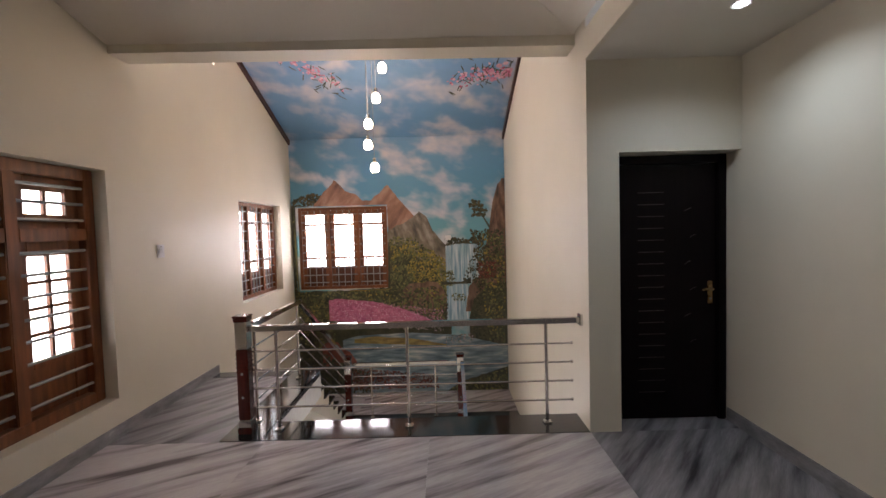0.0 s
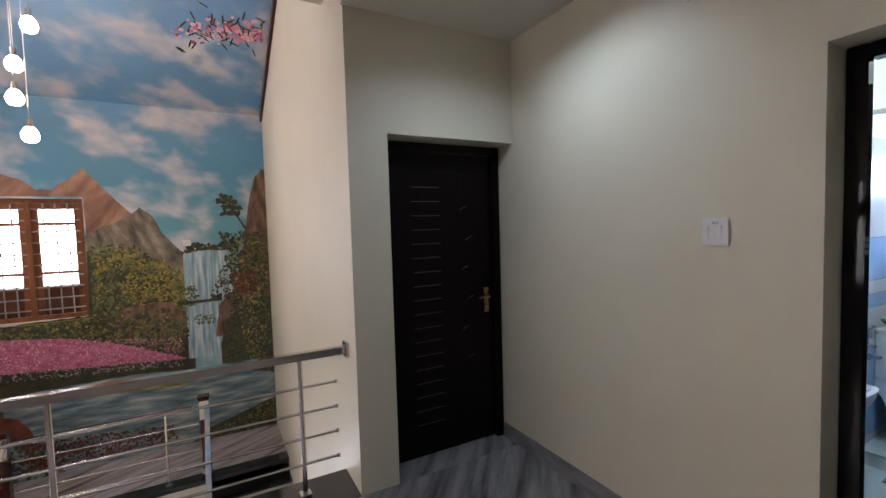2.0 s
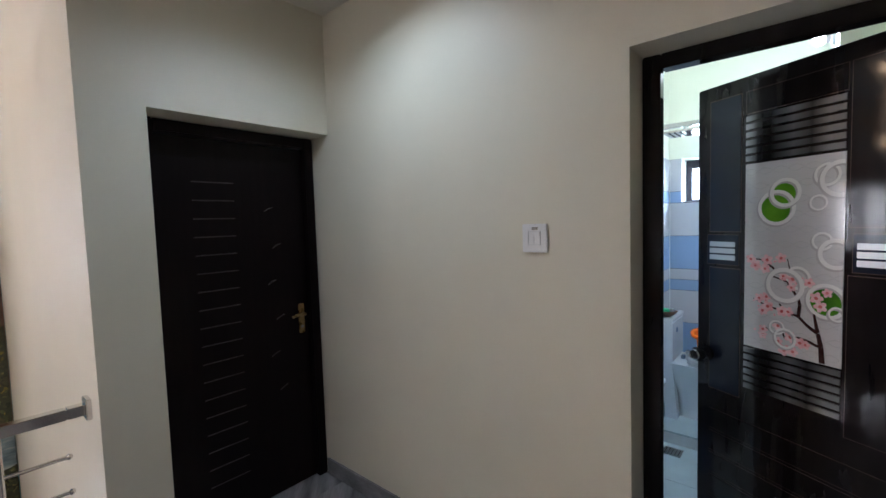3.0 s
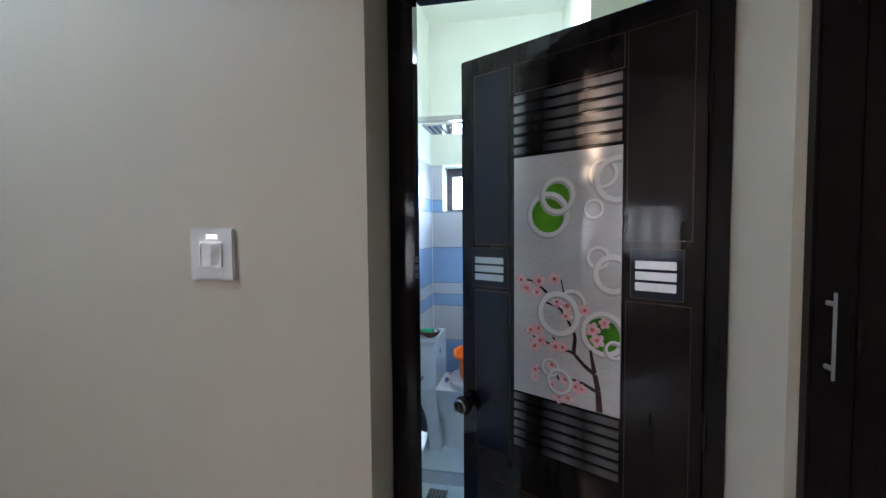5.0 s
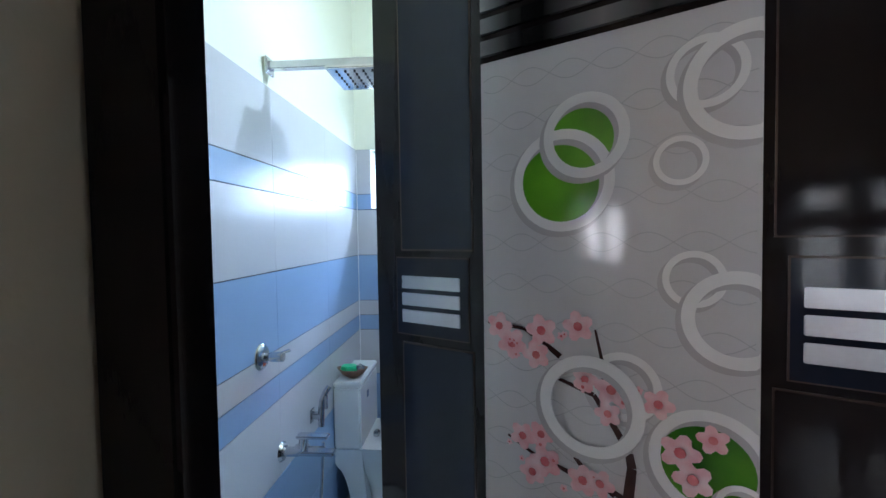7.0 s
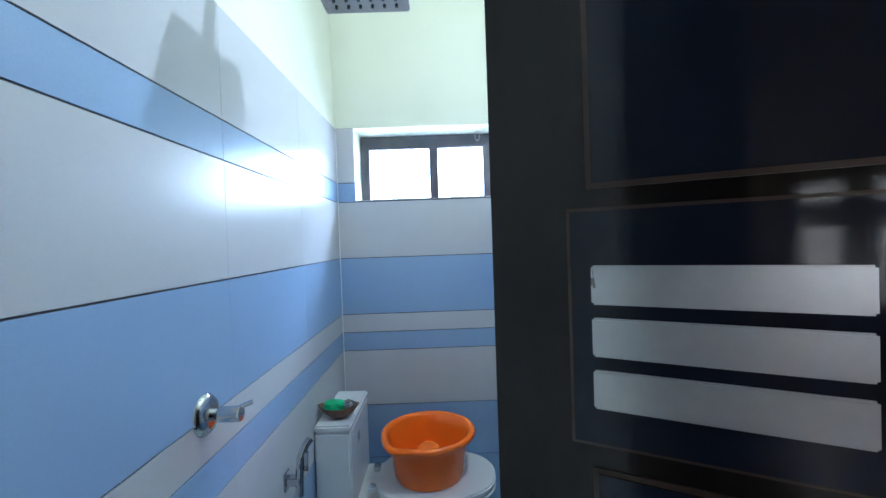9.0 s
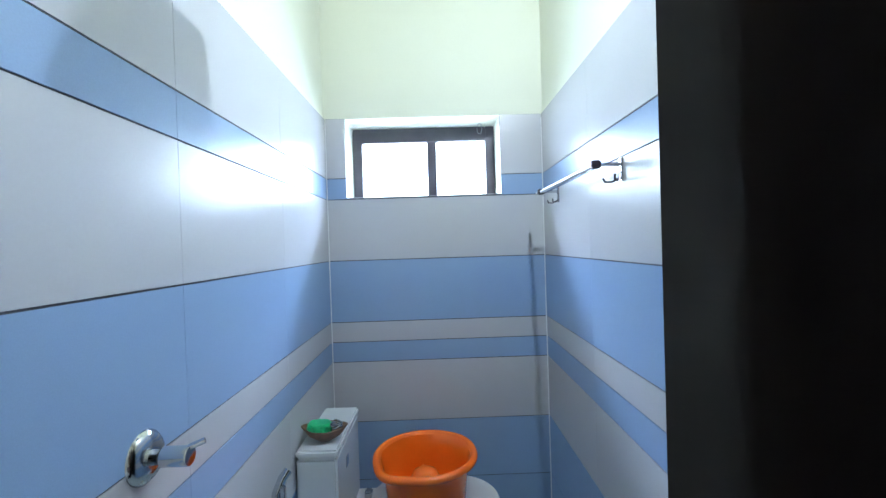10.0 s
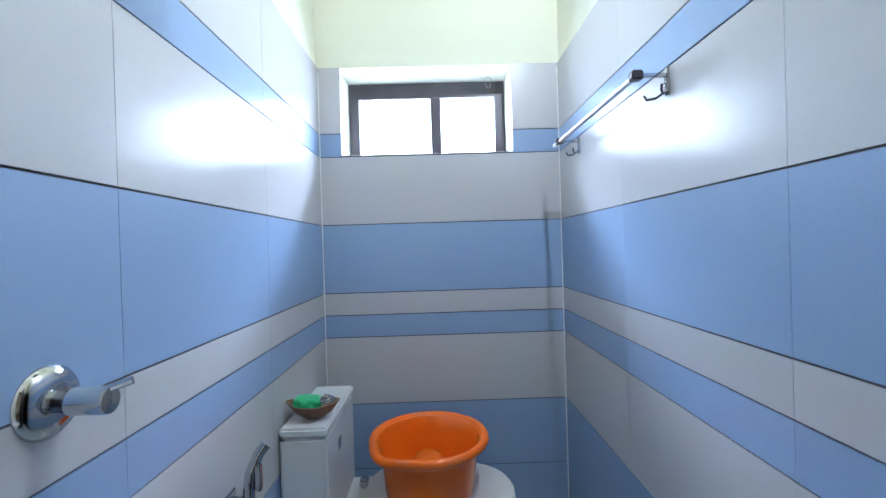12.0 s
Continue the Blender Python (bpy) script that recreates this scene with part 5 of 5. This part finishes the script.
def tub():
    t = thing("plastic_tub", (4.50, 1.602, 0.566), "orange plastic tub standing on the toilet lid", "tub")
    t.scale = (1.05, 1.05, 1.05)
    pull = lambda a: max(0.0, math.cos(2 * (a - 0.75 * math.pi))) ** 4
    prof = [(0.001, 0.004), (0.118, 0.004), (0.124, 0.0), (0.130, 0.012), (0.139, 0.10), (0.143, 0.128), (0.150, 0.140), (0.158, 0.144), (0.166, 0.158), (0.158, 0.166), (0.149, 0.160), (0.139, 0.125), (0.126, 0.016), (0.001, 0.012)]
    bm = lathe(bmesh.new(), prof, sides=56)
    for v in bm.verts:     # two pulled-out lips for the grip
        k = pull(math.atan2(v.co.y, v.co.x)) * max(0.0, v.co.z - 0.11) / 0.05
        v.co.x, v.co.y, v.co.z = v.co.x * (1 + 0.07 * k), v.co.y * (1 + 0.07 * k), v.co.z - 0.006 * k
    part("shell", bm, ORANGE, t, smooth=True)
    ring = [2 * math.pi * k / 72 for k in range(73)]
    lip = tube(bmesh.new(), [((0.163 + 0.0125 * pull(a)) * math.cos(a), (0.163 + 0.0125 * pull(a)) * math.sin(a), 0.157 - 0.006 * pull(a)) for a in ring], 0.0125, 12)
    part("rim", lip, ORANGE, t, "thick rolled rim", True)
    mug = thing("plastic_mug", (4.48, 1.604, 0.579), "orange plastic mug lying upturned in the tub", "mug")
    part("cup", lathe(bmesh.new(), [(0.001, 0.113), (0.024, 0.112), (0.040, 0.104), (0.050, 0.085), (0.060, 0.004), (0.057, 0.0)], sides=28), ORANGE, mug, smooth=True)
    part("handle", tube(bmesh.new(), [(0.052, 0.0, 0.085), (0.078, 0.01, 0.083), (0.086, 0.015, 0.06), (0.080, 0.012, 0.032), (0.057, 0.0, 0.026)], 0.006), ORANGE, mug, smooth=True)


tub()


def shell_dish():
    d = thing("coconut_shell", (4.400, 1.924, 0.841), "half coconut shell used as a soap dish", "soap dish")
    bm = lathe(bmesh.new(), [(0.001, 0.0), (0.022, 0.001), (0.050, 0.018), (0.070, 0.042), (0.066, 0.044), (0.046, 0.023), (0.020, 0.008), (0.001, 0.006)], sides=30)
    for v in bm.verts:
        k = abs(v.co.y) / 0.07
        v.co.x *= 0.74 * (1 - 0.25 * k * k)
        v.co.y *= 1 + 0.10 * k ** 3
        v.co.z += 0.008 * k ** 3 * (v.co.z > 0.03) + 0.002 * noise.noise(v.co * 60)
    part("shell", bm, COCONUT, d, smooth=True)
    g = thing("scrub_pad", (4.404, 1.942, 0.866), "crumpled green mesh scrub pad in the shell", "scrub pad")
    bm = bmesh.new()
    bmesh.ops.create_icosphere(bm, subdivisions=4, radius=0.036)
    for v in bm.verts:
        v.co *= 1 + 0.13 * noise.noise(v.co * 60) + 0.05 * noise.noise(v.co * 160)
        v.co.z = max(min(v.co.z, 0.020) * 0.9, -0.012) + 0.014
        v.co.y *= 1.15
    part("mesh", bm, SOAP_GREEN, g)
    s = thing("steel_scrubber", (4.396, 1.884, 0.872), "coil of shiny steel wire in the shell", "scrubber")
    pts = [(0.019 * math.cos(k * 0.5) * (1 - 0.002 * k), 0.019 * math.sin(k * 0.5), 0.004 + 0.0006 * k + 0.003 * math.sin(k)) for k in range(40)]
    part("wire", tube(bmesh.new(), pts, 0.0028, 6), CHROME, s, smooth=True)


shell_dish()


def wash_basin():
    """Small wall-hung basin; local y points out of the wall."""
    b = thing("wash_basin", pose(3.045, BYL, 0.80, 0, 0, 180), "small white glazed basin hung on the tiled wall", "wash basin")
    rings = []
    for z, hx, depth in ((-0.20, 0.05, 0.12), (-0.19, 0.09, 0.20), (-0.12, 0.155, 0.31), (-0.035, 0.180, 0.350), (0.0, 0.185, 0.358), (0.0, 0.165, 0.336), (-0.02, 0.155, 0.315), (-0.10, 0.105, 0.245), (-0.135, 0.03, 0.17)):
        low = 0.0 if len(rings) < 5 else 0.07
        mid, half = (depth + low) / 2, (depth - low) / 2
        rings.append([(hx * math.copysign(abs(math.cos(a)) ** 0.3, math.cos(a)), mid + half * math.copysign(abs(math.sin(a)) ** 0.3, math.sin(a)), z) for a in [2 * math.pi * (k + 0.5) / 32 for k in range(32)]])
    bowl = part("bowl", loft(bmesh.new(), rings), CERAMIC, b, smooth=True)
    part("waste", lathe(bmesh.new(), [(0.001, 0.004), (0.018, 0.004), (0.022, 0.0)], Matrix.Translation((0, 0.17, -0.134)), 16), CHROME, bowl, "chrome waste", True)
    return b


wash_basin()


def wall_cock():
    """Concealed stop cock on the left wall: flange, body, lever. Local y points out of the wall."""
    c = thing("stop_cock", pose(3.668, BYL, 1.154, 0, 0, 180), "chrome stop cock with round flange on the tiles", "tap")
    turn = pose(0, 0, 0, -90, 0, 0)
    part("flange", lathe(bmesh.new(), [(0.001, 0.012), (0.02, 0.014), (0.034, 0.010), (0.041, 0.003), (0.042, 0.0)], turn), CHROME, c, smooth=True)
    part("body", lathe(bmesh.new(), [(0.012, 0.0), (0.012, 0.026), (0.0135, 0.028), (0.0155, 0.030), (0.0155, 0.068), (0.0145, 0.071), (0.001, 0.0715)], turn), CHROME, c, smooth=True)
    part("lever", tube(bmesh.new(), [(0, 0.060, 0.009), (-0.004, 0.072, 0.014), (-0.010, 0.089, 0.019)], 0.0048), CHROME, c, smooth=True)
    return c


wall_cock()


def bib_cock():
    c = thing("two_way_tap", pose(3.79, BYL, 0.79, 0, 0, 180), "chrome two-way tap with two flat levers", "tap")
    turn = pose(0, 0, 0, -90, 0, 0)
    part("flange", lathe(bmesh.new(), [(0.001, 0.010), (0.028, 0.010), (0.034, 0.0)], turn), CHROME, c, smooth=True)
    part("body", tube(bmesh.new(), [(0, 0, 0), (0, 0.055, 0), (0, 0.075, 0.01), (0, 0.078, 0.05)], 0.016), CHROME, c, smooth=True)
    part("lever", boxed(-0.018, 0.018, 0.055, 0.165, 0.050, 0.062, bevel=0.004), CHROME, c, smooth=True)
    part("spout", boxed(-0.018, 0.018, 0.060, 0.185, -0.008, 0.008, bevel=0.004), CHROME, c, smooth=True)
    return c


bib_cock()


def health_faucet():
    c = thing("health_faucet", pose(4.065, BYL, 0.845, 0, 0, 180), "chrome hand spray with a hanging steel hose", "hand spray")
    part("hook", box(boxed(-0.014, 0.014, 0, 0.045, -0.06, -0.035, bevel=0.003), -0.02, 0.02, 0, 0.006, -0.075, -0.02, bevel=0.002), CHROME, c)
    part("spray_head", tube(bmesh.new(), [(0.004, 0.04, -0.09), (0, 0.042, -0.02), (-0.004, 0.044, 0.015), (-0.018, 0.055, 0.045), (-0.030, 0.066, 0.060)], 0.0125), CHROME, c, smooth=True)
    part("trigger", boxed(-0.006, 0.006, 0.056, 0.068, -0.02, 0.035, bevel=0.002), CHROME, c)
    pts = [(0.0 + 0.16 * t, 0.045 - 0.02 * math.sin(math.pi * t), -0.09 - 0.62 * math.sin(math.pi * min(t * 0.86 + 0.02, 1)) ** 0.8) for t in [k / 30 for k in range(31)]]
    part("hose", tube(bmesh.new(), pts, 0.0065, 8), STEEL, c, smooth=True)
    valve = part("valve", tube(bmesh.new(), [(0.16, 0, -0.10), (0.16, 0.05, -0.10)], 0.013), CHROME, c, smooth=True)
    part("valve_lever", boxed(0.150, 0.170, 0.045, 0.11, -0.106, -0.096, bevel=0.003), CHROME, valve)
    return c


health_faucet()


def shower():
    s = thing("overhead_shower", pose(3.774, BYL, 2.085, 0, 0, 180), "flat square steel rain shower on a wall arm", "shower")
    part("wall_plate", boxed(-0.028, 0.028, 0.0, 0.008, -0.028, 0.028, bevel=0.003), CHROME, s)
    part("arm", boxed(-0.014, 0.014, 0.006, 0.40, -0.012, 0.014, bevel=0.003), CHROME, s)
    part("neck", rodded((0, 0.32, -0.012), (0, 0.32, -0.042), 0.012), CHROME, s, smooth=True)
    head = part("head", boxed(-0.10, 0.10, 0.22, 0.42, -0.052, -0.042, bevel=0.003), STEEL, s)
    for i in range(6):
        for j in range(6):
            part("nozzle", rodded((-0.07 + i * 0.028, 0.25 + j * 0.028, -0.0555), (-0.07 + i * 0.028, 0.25 + j * 0.028, -0.052), 0.0036, sides=8), RUBBER, head)
    return s


shower()


def towel_rail():
    r = thing("towel_rail", pose(0, BYR, 1.655), "steel towel rail with double hooks on the tiles", "towel rail")
    part("rail", rodded((4.05, 0.068, 0), (4.67, 0.068, 0), 0.0065), STEEL_SATIN, r, smooth=True)
    for x in (4.06, 4.61):
        plate = part("bracket", box(boxed(x - 0.008, x + 0.008, 0, 0.006, -0.042, 0.016, bevel=0.002), x - 0.0045, x + 0.0045, 0.005, 0.060, -0.0045, 0.0045, bevel=0.0015), CHROME, r)
        part("rail_cap", boxed(x - 0.011, x + 0.011, 0.056, 0.080, -0.010, 0.010, bevel=0.003), DARK_FRAME, plate)
        for sgn in (-1, 1):
            part("hook", tube(bmesh.new(), [(x, 0.008, -0.034), (x + sgn * 0.014, 0.020, -0.042), (x + sgn * 0.030, 0.032, -0.040), (x + sgn * 0.036, 0.034, -0.030)], 0.0026, 8), DARK_FRAME, plate, smooth=True)
    return r


towel_rail()


def bath_bulb():
    b = thing("wall_bulb", pose(3.83, BYR - 0.008, 2.40), "lit white bulb in a wall holder", "lamp")
    part("holder", lathe(bmesh.new(), [(0.04, 0.0), (0.036, 0.012), (0.022, 0.018), (0.02, 0.045), (0.001, 0.046)], pose(0, 0, 0, -90, 0, 0), 20), WHITE_PLASTIC, b, smooth=True)
    ball = bmesh.new()
    bmesh.ops.create_uvsphere(ball, u_segments=20, v_segments=12, radius=0.028, matrix=Matrix.Translation((0, 0.056, 0)))
    part("bulb", ball, BATH_GLOW, b, "glowing white glass bulb", True)


bath_bulb()

drain = thing("floor_drain", (4.02, 1.80, 0.0305), "square steel floor drain cover", "drain")
part("grate", boxed(-0.055, 0.055, -0.055, 0.055, 0, 0.004, bevel=0.001), STEEL, drain)
for k in range(5):
    part("slot", boxed(-0.04, 0.04, -0.042 + k * 0.02, -0.036 + k * 0.02, 0.0038, 0.0046), RUBBER, drain)

# ---- pieces: marble slabs, bath tiles ----
floor = bpy.data.objects["floor_slab"]


def slab(parent, x0, x1, y0, y1, z, mat, name="slab", thick=0.012, gap=0.0006):
    ob = part(name, boxed(x0 + gap, x1 - gap, y0 + gap, y1 - gap, z - thick, z), mat, parent)
    return ob


for x0, x1 in ((XL, -1.10), (-1.10, 0.15), (0.15, 1.385)):
    for y0, y1 in ((YB, -1.2), (-1.2, 0.6), (0.6, 2.45), (2.45, YD)):
        slab(floor, x0, x1, y0, y1, 0.0, MARBLE)
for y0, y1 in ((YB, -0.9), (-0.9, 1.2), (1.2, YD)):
    slab(floor, 1.385, XR, y0, y1, 0.0, MARBLE_TURNED_DIM)
slab(floor, 1.618, XR, YD, YD + 0.4, 0.0, MARBLE_TURNED_DIM)
slab(floor, XL, -1.46, YD, 4.80, 0.0, MARBLE_TURNED_DIM)
for x0, x1 in ((XL, -1.1), (-1.1, 0.1), (0.1, XS)):
    slab(landing, x0, x1, 6.60, YM - 0.02, LAND, MARBLE, thick=0.006)

ROWS = ((2.020, 1.764, 0), (1.764, 1.674, 1), (1.674, 1.411, 0), (1.411, 1.146, 1), (1.146, 1.060, 0), (1.060, 0.974, 1), (0.974, 0.714, 0), (0.714, 0.462, 1), (0.462, 0.17, 1), (0.17, 0.03, 0))


def tile_wall(name, axis, face, depth, spans, hole=None):
    """A grout bed with one proud tile for each span and row; axis: the wall's normal."""
    lo, hi = min(s[0] for s in spans), max(s[1] for s in spans)
    d0, d1 = (face, face + depth)
    bed0, bed1 = sorted((face + depth * 0.35, d1))
    holes = [hole] if hole else []
    bed = structure(name, wall_with_holes(axis, bed0, bed1, lo, hi, 0.02, 2.020, holes), GROUT, "dark grout bed of glossy blue and pale wall tiles", "wall tiles")
    for s0, s1 in spans:
        for top, bottom, blue in ROWS:
            cells = [(s0, s1)]
            if hole and top > hole[2] + 0.01:
                cells = [(s0, hole[0]), (hole[1], s1)]
            for a, b in cells:
                t0, t1 = sorted((d0, d1 - (d1 - d0) * 0.1))
                g, v = 0.0005, 0.0018
                bm = boxed(t0, t1, a + g, b - g, bottom + v, top - v) if axis == "x" else boxed(a + g, b - g, t0, t1, bottom + v, top - v)
                part("tile", bm, TILE_BLUE if blue else TILE_BEIGE, bed)


tile_wall("tiles_left", "y", BYL, 0.008, [(BX0, 3.265), (3.265, 3.786), (3.786, 4.307), (4.307, BX1)])
tile_wall("tiles_right", "y", BYR, -0.008, [(3.42, 3.768), (3.768, 4.294), (4.294, BX1)])
tile_wall("tiles_back", "x", BX1, 0.008, [(BYR, BYL)], WB)
for y in (BYL - 0.0016, BYR + 0.0016):   # pale filler in the two back corners
    structure("trim_corner", boxed(BX1 - 0.004, BX1 - 0.0005, y - 0.0014, y + 0.0014, 0.13, 2.0), GROUT_PALE, "pale filler in the tiled corner", "filler")
tile_wall("tiles_nook", "x", 3.42, 0.008, [(0.70, BYR - 0.001)])
tile_wall("tiles_nook_side", "y", 0.70, -0.008, [(BX0, 3.42)])

bath_floor = bpy.data.objects["floor_bath"]
for x0 in (2.80, 3.24, 3.68):
    for y0, y1 in ((0.70, 1.14), (1.14, 1.58), (1.58, BYL)):
        slab(bath_floor, x0, x0 + 0.44 if x0 < 3.6 else STEPX, y0, y1, 0.03, BATH_FLOOR, "tile", gap=0.0015)
raised = bpy.data.objects["floor_bath_raised"]
slab(raised, STEPX - 0.01, BX1, BYR, BYL, 0.12, BATH_FLOOR, "tile")
